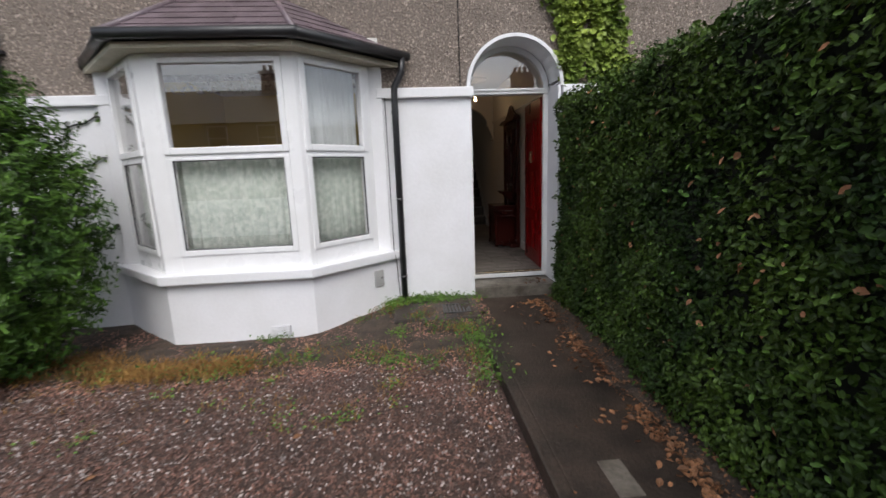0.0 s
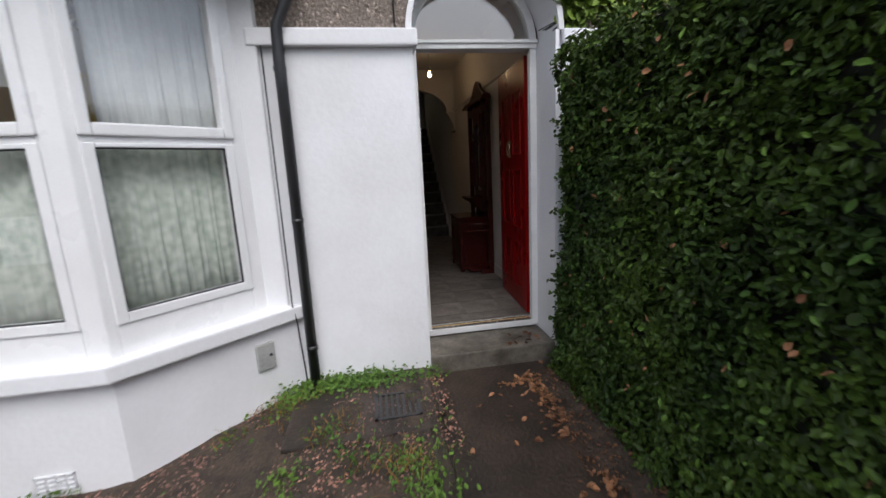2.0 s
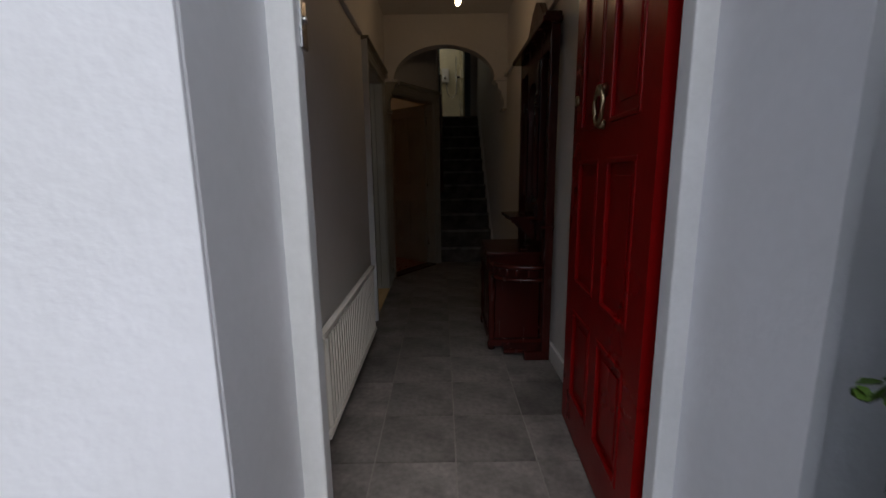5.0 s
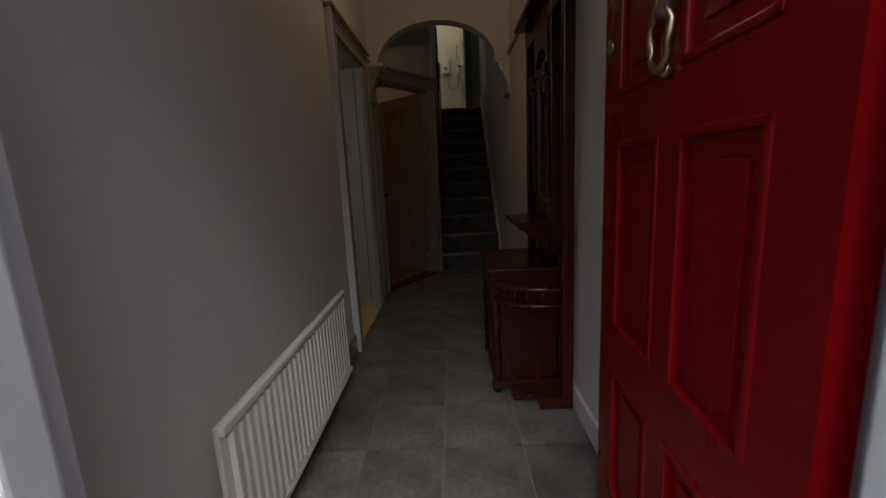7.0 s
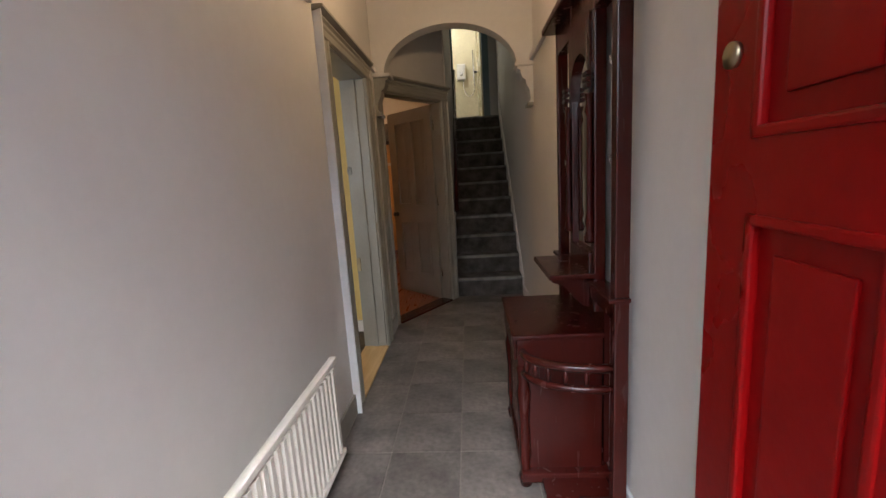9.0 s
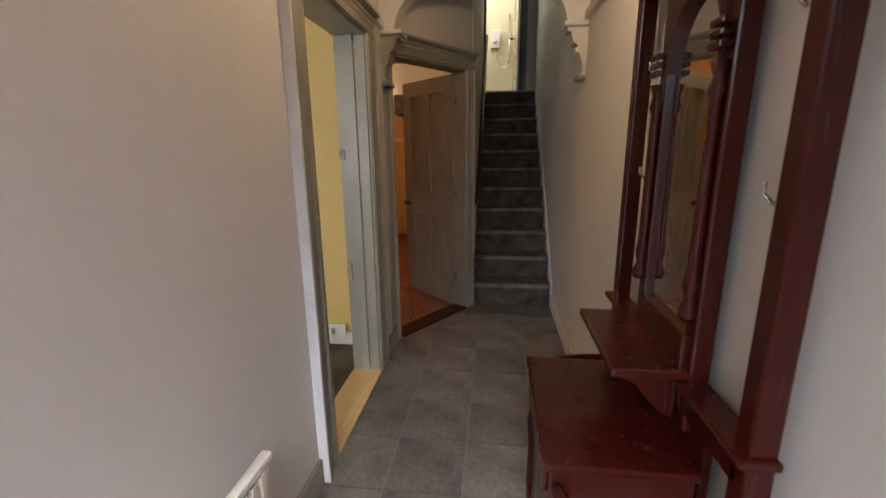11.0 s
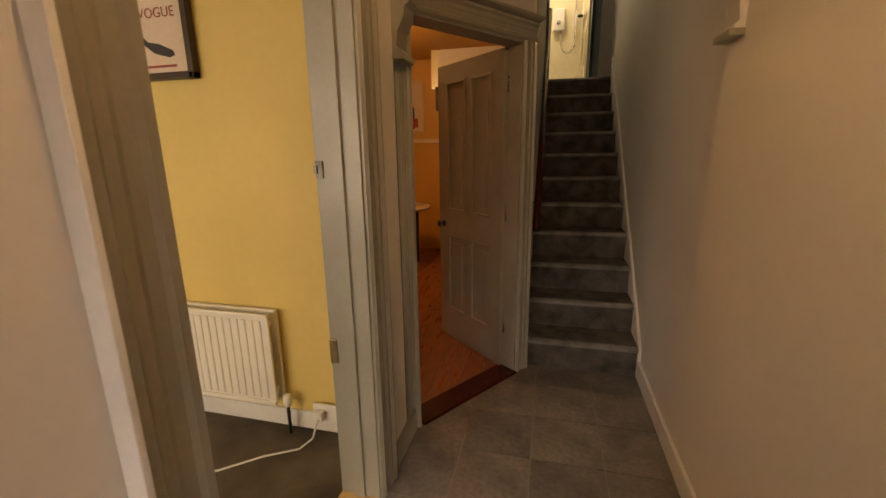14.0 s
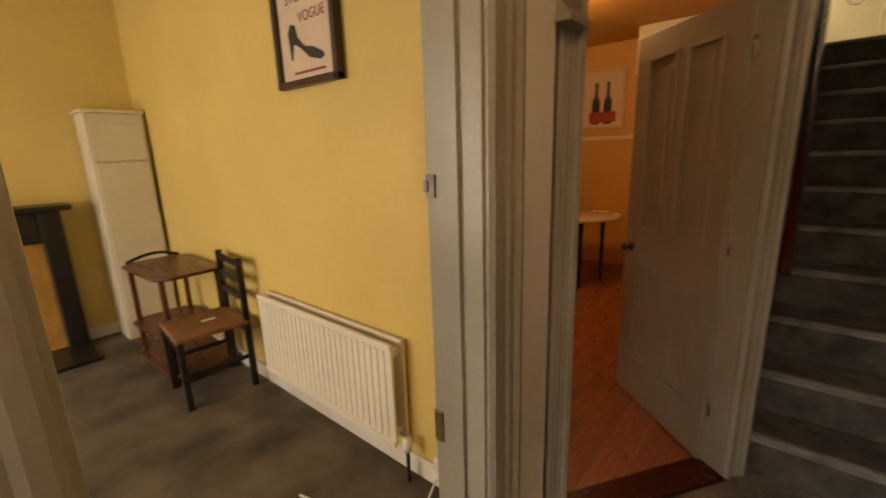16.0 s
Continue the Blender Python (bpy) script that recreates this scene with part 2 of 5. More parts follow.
def tube(points, r, sides=10, closed=False):
    bm = bmesh.new()
    pts = [Vector(p) for p in points]
    rings = []
    rr = r if isinstance(r, (list, tuple)) else [r] * len(pts)
    for i, p in enumerate(pts):
        a = pts[i - 1] if i or closed else p
        b = pts[(i + 1) % len(pts)] if i + 1 < len(pts) or closed else p
        d = (b - a).normalized()
        s = d.cross(Vector((0, 0, 1)) if abs(d.z) < 0.9 else Vector((1, 0, 0))).normalized()
        t = s.cross(d)
        rings.append([bm.verts.new(p + rr[i] * (s * math.cos(k * math.tau / sides) + t * math.sin(k * math.tau / sides))) for k in range(sides)])
    n = len(rings)
    for i in range(n if closed else n - 1):
        for k in range(sides):
            q = (k + 1) % sides
            bm.faces.new((rings[i][k], rings[i][q], rings[(i + 1) % n][q], rings[(i + 1) % n][k]))
    if not closed:
        bm.faces.new(rings[0][::-1]), bm.faces.new(rings[-1])
    for f in bm.faces:
        f.smooth = True
    bmesh.ops.recalc_face_normals(bm, faces=bm.faces[:])
    return bm


def lathe(x, y, profile, sides=16):
    return tube([(x, y, z) for r, z in profile], [r for r, z in profile], sides)


def joined(*bms):
    out = bmesh.new()
    for b in bms:
        me = bpy.data.meshes.new("t")
        b.to_mesh(me)
        out.from_mesh(me)
        bpy.data.meshes.remove(me)
        b.free()
    return out


def mesh_of(name, bm, material):
    me = bpy.data.meshes.new(name)
    bm.to_mesh(me)
    bm.free()
    me.materials.append(material)
    return me


def struct(name, bm, material, label, category=""):
    return tagged(new(name, mesh_of(name, bm, material)), label, category or name.split("_")[0], kind="structure")


def thing(name, at, label, category, group="", kind=""):
    ob = new(name)
    ob.empty_display_size = 0.1
    ob.location = at
    return tagged(ob, label, category, group, kind)


def part(name, bm, material, parent, label=""):
    """Links a bmesh in world coordinates as one mesh under its thing."""
    p = parent
    off = Vector()
    while p is not None:
        off += p.location
        p = p.parent
    bm.transform(Matrix.Translation(-off))
    ob = new(name, mesh_of(name, bm, material))
    ob.parent = parent
    return tagged(ob, label)


def solid(name, bm, material, label, category, group="", kind=""):
    return tagged(new(name, mesh_of(name, bm, material)), label, category, group, kind)


def raw(name, verts, faces, material):
    me = bpy.data.meshes.new(name)
    me.from_pydata(verts, [], faces)
    me.materials.append(material)
    return me


def profile_strip(points, path_a, path_b, out, across):
    """A moulding: outline (across, out) drawn from path_a to path_b."""
    bm = bmesh.new()
    out, across = Vector(out), Vector(across)
    ends = []
    for p in (path_a, path_b):
        ends.append([bm.verts.new(Vector(p) + across * u + out * v) for u, v in points])
    n = len(points)
    for i in range(n):
        j = (i + 1) % n
        bm.faces.new((ends[0][i], ends[0][j], ends[1][j], ends[1][i]))
    bm.faces.new(ends[0][::-1]), bm.faces.new(ends[1])
    bmesh.ops.recalc_face_normals(bm, faces=bm.faces[:])
    return bm


# ---- the house: outside walls ----
CX, CZ, R = 0.425, 2.1, 0.52


def arc(cx, cz, rx, rz, a0=180, a1=0, n=28):
    return [(cx + rx * math.cos(radians(a0 + (a1 - a0) * i / n)), cz + rz * math.sin(radians(a0 + (a1 - a0) * i / n))) for i in range(n + 1)]


GL = -0.35
wall_front = struct("wall_front", joined(box(-7, -3.72, -0.33, 0.12, GL, 2.0), box(-1.0, -0.06, -0.33, 0.12, GL, 2.0), box(0.91, 5, -0.33, 0.12, GL, 2.0)), WHITE_RENDER, "white painted rendered ground floor front wall", "wall")
struct("wall_front_upper", prism([(-7, 2.1), (-3.66, 2.1), (-3.66, 2.3), (-1.06, 2.3), (-1.06, 2.1)] + arc(CX, CZ, R, R) + [(5, 2.1), (5, 6), (-7, 6)], 0.41, XZ @ Matrix.Translation((0, 0, -0.29))), PEBBLE, "brown pebbledash upper front wall", "wall")
struct("trim_string_course", joined(box(-7, -3.4, -0.38, -0.1, 2.0, 2.1, 0.012), box(-1.04, -0.03, -0.38, -0.1, 2.0, 2.1, 0.012), box(0.93, 5, -0.38, -0.1, 2.0, 2.1, 0.012)), WHITE_RENDER, "white painted projecting string course over the render", "trim")
struct("wall_bay_head", box(-3.72, -1.0, -0.3, 0.12, 2.301, 2.6), CEILING_PAINT, "plastered head over the bay opening", "wall")
ring = arc(CX, CZ, R, R) + arc(CX, CZ, R - 0.035, R - 0.035, 0, 180)
struct("trim_door_arch", prism(ring, 0.36, XZ @ Matrix.Translation((0, 0, -0.345))), WHITE_RENDER, "smooth white plaster arch over the front door", "trim")
struct("trim_reveal", joined(box(-0.06, -0.058, -0.32, 0.0, -0.2, 2.1), box(0.885, 0.912, -0.345, 0.0, -0.2, 2.1)), WHITE_RENDER, "white plaster door reveal", "trim")

# front door frame with fanlight
door_frame = thing("door_1", (0.41, 0.05, 0), "white painted door frame with arched fanlight", "door frame", kind="structure")
for n, (a, b) in (("jamb", (-0.07, 0.0)), ("jamb", (0.835, 0.9))):
    part(n, box(a, b, -0.01, 0.045, -0.06, 2.07, 0.006), FRAME_WHITE, door_frame)
part("transom", joined(box(-0.07, 0.9, -0.02, 0.1, 2.07, 2.13, 0.008), box(-0.06, 0.89, -0.035, 0.0, 2.105, 2.13, 0.006)), FRAME_WHITE, door_frame)
part("fanlight_frame", prism(arc(0.415, 2.13, 0.475, 0.455) + arc(0.415, 2.13, 0.42, 0.4, 0, 180), 0.07, XZ), FRAME_WHITE, door_frame)
pane = part("pane", prism(arc(0.415, 2.13, 0.42, 0.4), 0.006, XZ @ Matrix.Translation((0, 0, 0.03))), GLASS, door_frame, "clear arched fanlight pane")
pane.visible_shadow = False
part("threshold", box(-0.02, 0.85, -0.02, 0.1, -0.06, -0.012, 0.006), FRAME_WHITE, door_frame, "white stone threshold")
part("threshold_strip", joined(box(0.0, 0.825, -0.015, 0.0, -0.012, 0.004, 0.003), box(0.0, 0.825, 0.03, 0.045, -0.012, 0.004, 0.003)), CHROME, door_frame, "aluminium threshold strip")
part("threshold_board", box(0.0, 0.825, 0.0, 0.03, -0.012, 0.0), PINE, door_frame)
part("latch_keeper", joined(box(-0.002, 0.006, 0.02, 0.06, 1.44, 1.54, 0.002), tube([(0.004, 0.04, 1.5), (0.012, 0.04, 1.5)], 0.008)), CHROME, door_frame, "steel latch keeper on the frame")

# bay window
B0, B1, B2, B3 = (-3.80, -0.33), (-3.02, -1.0), (-1.70, -1.0), (-0.92, -0.33)
UP = Matrix.Identity(4)
struct("wall_bay_base", prism([B0, B1, B2, B3, (-0.92, -0.05), (-3.8, -0.05)], 0.62, Matrix.Translation((0, 0, -0.3))), WHITE_RENDER, "white rendered base of the canted bay", "wall")
struct("window_sill", prism([(-3.87, -0.33), (-3.05, -1.07), (-1.68, -1.07), (-0.85, -0.33), (-0.85, -0.05), (-3.87, -0.05)], 0.09, Matrix.Translation((0, 0, 0.318)), 0.012), WHITE_RENDER, "thick white painted bay window sill", "sill")


def window_facet(name, p0, p1, l0, l1, label):
    """One side of the bay, glazed between l0 and l1 along it."""
    p0, p1 = Vector((*p0, 0)), Vector((*p1, 0))
    u = (p1 - p0).normalized()
    w = Vector((u.y, -u.x, 0))
    length = (p1 - p0).length
    m = axes(p0, u, (0, 0, 1), w)
    win = thing(name, p0 + u * length / 2, label, "window", kind="structure")

    def bar(a, b, c, d, w0, w1, bev=0.006):
        return box(a, b, c, d, w0, w1, bev, m)

    part("frame", joined(bar(0, l0 - 0.05, 0.4, 2.31, -0.08, 0), bar(l1 + 0.05, length, 0.4, 2.31, -0.08, 0), bar(l0 - 0.05, l1 + 0.05, 0.4, 0.57, -0.08, 0), bar(l0 - 0.05, l1 + 0.05, 1.44, 1.475, -0.08, 0.004), bar(l0 - 0.05, l1 + 0.05, 2.27, 2.31, -0.08, 0)), UPVC, win, "white plastic window frame")
    part("lower_bead", joined(bar(l0 - 0.052, l0, 0.568, 1.442, -0.06, 0.012), bar(l1, l1 + 0.052, 0.568, 1.442, -0.06, 0.012), bar(l0, l1, 0.568, 0.62, -0.06, 0.012), bar(l0, l1, 1.42, 1.442, -0.06, 0.012)), UPVC, win)
    sash = part("sash", joined(bar(l0 - 0.055, l0, 1.473, 2.272, -0.06, 0.022, 0.01), bar(l1, l1 + 0.055, 1.473, 2.272, -0.06, 0.022, 0.01), bar(l0, l1, 1.473, 1.533, -0.06, 0.022, 0.01), bar(l0, l1, 2.225, 2.272, -0.06, 0.022, 0.01)), UPVC, win, "white top-hung opening sash")
    g = part("pane", bar(l0, l1, 1.533, 2.225, -0.02, -0.014, 0), GLASS, sash)
    part("gasket", joined(bar(l0, l0 + 0.006, 0.62, 1.42, -0.012, 0.004, 0), bar(l1 - 0.006, l1, 0.62, 1.42, -0.012, 0.004, 0), bar(l0, l1, 0.62, 0.626, -0.012, 0.004, 0), bar(l0, l1, 1.412, 1.42, -0.012, 0.004, 0)), BLACK, win)
    h = part("pane", bar(l0, l1, 0.62, 1.42, -0.02, -0.014, 0), GLASS, win)
    g.visible_shadow = h.visible_shadow = False
    # net curtain behind the lower panes
    verts, faces, n = [], [], 90
    for i in range(n + 1):
        s = l0 - 0.04 + (l1 - l0 + 0.08) * i / n
        d = -0.13 + 0.013 * math.sin(s * 62) + 0.008 * math.sin(s * 143 + 1)
        for zz in (0.45, 1.0, 1.46):
            verts.append(m @ Vector((s + 0.004 * math.sin(s * 40 + zz * 3), zz, d * (1 if zz < 1.2 else 0.96))))
    for i in range(n):
        for k in range(2):
            faces.append((i * 3 + k, i * 3 + 3 + k, i * 3 + 4 + k, i * 3 + 1 + k))
    me = raw("net_curtain", verts, faces, LACE)
    for f in me.polygons:
        f.use_smooth = True
    c = tagged(new("net_curtain", me), "white floral lace net curtain hung across the lower pane", "curtain", "bay net curtains")
    mod = c.modifiers.new("thick", "SOLIDIFY")
    mod.thickness = 0.002
    if name == "window_3":
        verts, faces, n = [], [], 60
        for i in range(n + 1):
            s = l0 + 0.08 + (l1 - l0 - 0.02) * i / n
            for zz in (1.47, 2.27):
                verts.append(m @ Vector((s, zz, -0.16 + 0.014 * math.sin(s * 70) + 0.006 * math.sin(s * 170))))
        for i in range(n):
            faces.append((i * 2, i * 2 + 2, i * 2 + 3, i * 2 + 1))
        me = raw("sheer_curtain", verts, faces, SHEER)
        c = tagged(new("sheer_curtain", me), "white gathered sheer curtain inside the upper pane", "curtain")
        c.modifiers.new("thick", "SOLIDIFY").thickness = 0.002
    return win


window_facet("window_1", (-3.65, -0.33), (-3.02, -0.97), 0.14, 0.76, "canted side of the white plastic bay window")
window_facet("window_2", (-3.02, -0.97), (-1.70, -0.97), 0.21, 1.165, "front of the white plastic bay window with lace below")
window_facet("window_3", (-1.70, -0.97), (-1.07, -0.33), 0.1, 0.71, "canted side of the white plastic bay window beside the downpipe")
struct("trim_bay_post", joined(box(-1.12, -0.98, -0.372, -0.2, 0.4, 2.31, 0.01), box(-3.74, -3.6, -0.372, -0.2, 0.4, 2.31, 0.01)), WHITE_RENDER, "white rendered pier at the bay's end", "trim")

# bay roof
struct("trim_soffit", prism([(-3.86, -0.3), (-3.07, -1.13), (-1.65, -1.13), (-0.8, -0.3)], 0.05, Matrix.Translation((0, 0, 2.31)), 0.006), CREAM_BOARD, "cream painted soffit under the bay gutter", "trim")
roof = thing("roof_bay", (-2.36, -0.6, 2.4), "wet purple-grey slate roof over the bay", "roof", kind="structure")
E0, E1, E2, E3 = Vector((-3.9, -0.3, 2.42)), Vector((-3.1, -1.17, 2.42)), Vector((-1.62, -1.17, 2.42)), Vector((-0.74, -0.3, 2.42))
T1, T2 = Vector((-2.72, -0.29, 3.02)), Vector((-2.0, -0.29, 3.02))
bm = bmesh.new()
ev = [bm.verts.new(p - Vector((0, 0, 0.05))) for p in (E0, E1, E2, E3)] + [bm.verts.new(p - Vector((0, 0, 0.05))) for p in (T1, T2)]
for f in ((0, 1, 4), (1, 2, 5, 4), (2, 3, 5), (3, 2, 1, 0)):
    bm.faces.new([ev[i] for i in f])
part("roof_deck", bm, BLACK_WOOD, roof)
for a, b, c, d in ((E0, E1, T1, T1), (E1, E2, T2, T1), (E2, E3, T2, T2)):
    nrm = (b - a).cross(d - a).normalized()
    rows_n = 7
    for r in range(rows_n):
        f0, f1 = r / rows_n, min(1, (r + 1.25) / rows_n)
        la, lb, ha, hb = a.lerp(d, f0), b.lerp(c, f0), a.lerp(d, f1), b.lerp(c, f1)
        k = max(1, round((lb - la).length / 0.22))
        for i in range(k):
            s0, s1 = (i + 0.01) / k, (i + 0.99) / k
            q = [la.lerp(lb, s0) + nrm * 0.012, la.lerp(lb, s1) + nrm * 0.012, ha.lerp(hb, s1) + nrm * 0.003, ha.lerp(hb, s0) + nrm * 0.003]
            sb = bmesh.new()
            t = [sb.verts.new(p) for p in q] + [sb.verts.new(p - nrm * 0.007) for p in q]
            for f in ((0, 1, 2, 3), (0, 4, 5, 1), (1, 5, 6, 2), (3, 7, 4, 0)):
                sb.faces.new([t[j] for j in f])
            part("slate", sb, SLATE, roof)
for p, q in ((E1, T1), (E2, T2)):
    part("hip_ridge", tube([p + Vector((0, 0, 0.01)), q + Vector((0, 0, 0.01))], 0.028, 8), SLATE, roof)
gutter = thing("gutter", (-2.36, -1.2, 2.4), "black plastic half-round gutter round the bay eaves", "gutter")
gp = [Vector((-3.84, -0.3, 2.4)), Vector((-3.08, -1.2, 2.4)), Vector((-1.63, -1.2, 2.4)), Vector((-0.7, -0.36, 2.4))]
part("channel", tube(gp, 0.045, 12), BLACK, gutter)
for p in gp[1:3]:
    part("corner_joint", tube([p + Vector((-0.05, 0.02, 0)), p + Vector((0.05, 0.02, 0))], 0.052, 12), BLACK, gutter)
downpipe = thing("downpipe", (-0.86, -0.4, -0.15), "black plastic rainwater downpipe beside the bay", "downpipe")
part("pipe", tube([(-0.76, -0.42, 2.38), (-0.77, -0.42, 2.24), (-0.85, -0.40, 2.1), (-0.855, -0.40, 1.95), (-0.86, -0.39, -0.16)], 0.034, 12), BLACK, downpipe)
for z in (1.85, 0.95, 0.1):
    part("pipe_bracket", joined(box(-0.88, -0.834, -0.37, -0.325, z, z + 0.03, 0.004), lathe(-0.857, -0.395, ((0.037, z), (0.037, z + 0.03)))), BLACK, downpipe)
part("thin_cable", tube([(-0.955, -0.37, 2.0), (-0.95, -0.4, 0.42), (-0.93, -0.41, 0.3), (-0.91, -0.4, -0.14)], 0.005, 6), BLACK, downpipe)
pipe2 = thing("soil_pipe", (-4.6, -0.36, 2.1), "black plastic pipe down the pebbledash", "pipe")
part("pipe", tube([(-4.6, -0.36, 5.5), (-4.6, -0.36, -0.25)], 0.045, 12), BLACK, pipe2)
part("pipe_bracket", box(-4.67, -4.53, -0.34, -0.28, 2.5, 2.53), BLACK, pipe2)
solid("wall_cable", tube([(-0.17, -0.3, 5.5), (-0.165, -0.298, 3.2), (-0.16, -0.3, 2.11)], 0.006, 6), BLACK, "thin black cable down the pebbledash wall", "cable")
vent = thing("wall_vent", (-1.1, -0.54, 0.17), "grey square gas box on the bay base", "vent cover")
vd = Vector((0.76, 0.65, 0)).normalized()
vm = axes((-1.17, -0.545, 0.055), vd, (0, 0, 1), (vd.y, -vd.x, 0))
part("cover", box(0, 0.115, 0, 0.17, -0.02, 0.02, 0.008, vm), mat("grey_plastic", (0.42, 0.42, 0.41), 0.5), vent)
part("lock", tube([vm @ Vector((0.085, 0.09, 0.018)), vm @ Vector((0.085, 0.09, 0.025))], 0.01), BLACK, vent)
air = thing("air_brick", (-2.05, -1.0, -0.22), "small white painted air brick at the bay foot", "air vent")
part("grille_frame", joined(*[box(-2.13, -1.95, -1.012, -0.99, z, z + 0.008) for z in (-0.23, -0.205, -0.18, -0.155)], *[box(x, x + 0.008, -1.012, -0.99, -0.23, -0.147) for x in (-2.13, -2.085, -2.04, -1.995, -1.958)]), WHITE_RENDER, air)

# ---- ground outside ----
gx = bmesh.new()
bx(gx, -60, 60, -70, -0.2, -0.6, -0.29)
ground = struct("ground", gx, GRAVEL_BED, "dark reddish gravel ground of the front garden", "ground")

path = struct("path", box(-0.09, 0.75, -9, -0.36, -0.5, -0.2, 0.01), CONCRETE, "damp brown concrete garden path", "path")
struct("path_kerb", box(-0.17, -0.092, -9, -0.9, -0.5, -0.185, 0.012), CONCRETE, "narrow concrete edging along the path", "kerb")
struct("pavement_apron", joined(box(-0.97, -0.092, -1.05, -0.3, -0.5, -0.16, 0.02), box(-0.092, -0.05, -0.9, -0.3, -0.5, -0.165, 0.015)), CONCRETE, "mossy concrete apron at the wall foot", "pavement")
struct("step_stone", box(-0.06, 0.885, -0.36, 0.0, -0.4, -0.07, 0.015), STEP_STONE, "worn wet stone step at the front door", "step")
struct("path_patch", box(0.1, 0.22, -3.36, -3.12, -0.3, -0.196, 0.004), STEP_STONE, "pale square cover set in the path", "path")
drain = thing("drain_grate", (-0.33, -0.78, -0.155), "rusty iron gully grate in the concrete apron", "drain grate")
part("grate_frame", joined(box(-0.47, -0.19, -0.92, -0.9, -0.165, -0.15), box(-0.47, -0.19, -0.66, -0.64, -0.165, -0.15), box(-0.47, -0.45, -0.92, -0.64, -0.165, -0.15), box(-0.21, -0.19, -0.92, -0.64, -0.165, -0.15)), BLACK, drain)
for i in range(7):
    part("bar", box(-0.44 + i * 0.035, -0.425 + i * 0.035, -0.9, -0.66, -0.165, -0.153), BLACK, drain)

# ---- hall structure ----
L, RW, DH = -0.26, 0.985, 2.0
HC = 2.72
HALL_TOP = 5.0
struct("wall_hall_left", joined(box(-0.42, L, 0.12, 2.4, -0.3, HC), box(-0.42, L, 3.21, 3.56, -0.3, HC), box(-0.42, L, 2.4, 3.21, DH + 0.02, HC)), HALL_PAINT, "pale painted plaster hall wall", "wall")
struct("wall_hall_right", box(RW, RW + 0.25, 0.12, 9.2, -0.3, HALL_TOP), HALL_PAINT, "pale painted plaster wall beside hall and stairs", "wall")
struct("wall_front_inner", joined(box(-0.26, -0.075, 0.122, 0.135, 0, HC), box(0.905, RW, 0.122, 0.135, 0, HC)), HALL_PAINT, "plastered inside of the front wall", "wall")
struct("ceiling_hall", box(-0.42, RW + 0.2, 0.0, 3.6, HC, HC + 0.15), CEILING_PAINT, "white painted hall ceiling", "ceiling")
struct("floor_base", box(-0.42, RW + 0.1, 0.1, 4.6, -0.3, -0.0055), GROUT, "grey grout bed under the hall tiles", "floor")
arch_outline = [(L - 0.1, 2.1)] + arc(0.345, 2.1, 0.515, 0.335) + [(RW + 0.05, 2.1), (RW + 0.05, HALL_TOP), (L - 0.1, HALL_TOP)]
struct("wall_arch", prism(arch_outline, 0.14, XZ @ Matrix.Translation((0, 0, 3.55))), HALL_PAINT, "plaster arch across the hall", "wall")
# scrolled corbels of the arch
for side, x0, sgn in (("l", L, 1), ("r", RW, -1)):
    s = [(0, 1.8), (0.03, 1.8), (0.035, 1.825), (0.02, 1.84), (0.028, 1.9), (0.055, 1.95), (0.06, 1.985), (0.085, 2.0), (0.1, 2.04), (0.1, 2.06), (0.125, 2.065), (0.13, 2.1), (0, 2.1)]
    cor = thing("corbel", (x0, 3.6, 1.8), "grey-green painted scrolled plaster arch corbel", "corbel", "arch corbels", "structure")
    part("scroll", prism([(x0 + sgn * u * 0.95, v) for u, v in s], 0.12, XZ @ Matrix.Translation((0, 0, 3.555))), TRIM_GREY if side == "l" else HALL_PAINT, cor)
    part("foot", box(x0, x0 + sgn * 0.05, 3.545, 3.69, 1.79, 1.815, 0.005), TRIM_GREY, cor)
    part("abacus", box(x0, x0 + sgn * 0.14, 3.535, 3.7, 2.085, 2.112, 0.006), HALL_PAINT, cor)
struct("trim_picture_rail", joined(box(RW - 0.03, RW, 0.14, 3.55, 2.12, 2.16, 0.008), box(L, L + 0.03, 0.14, 2.2, 2.12, 2.16, 0.008), box(L, L + 0.03, 3.3, 3.55, 2.12, 2.16, 0.008)), HALL_PAINT, "painted picture rail along the hall", "trim")
# skirtings
struct("baseboard", joined(box(RW - 0.018, RW, 0.14, 4.48, 0.0, 0.11, 0.005)), SKIRT_WHITE, "white painted skirting board", "baseboard")
struct("baseboard_left", joined(box(L, L + 0.018, 0.14, 2.255, 0.0, 0.12, 0.005), box(L, L + 0.018, 3.345, 3.66, 0.0, 0.12, 0.005)), TRIM_GREY, "grey painted skirting board", "baseboard")

ARCHI = [(0, 0), (0.1, 0), (0.1, 0.03), (0.085, 0.036), (0.075, 0.024), (0.06, 0.024), (0.05, 0.018), (0.03, 0.018), (0.022, 0.026), (0.008, 0.026), (0, 0.014)]


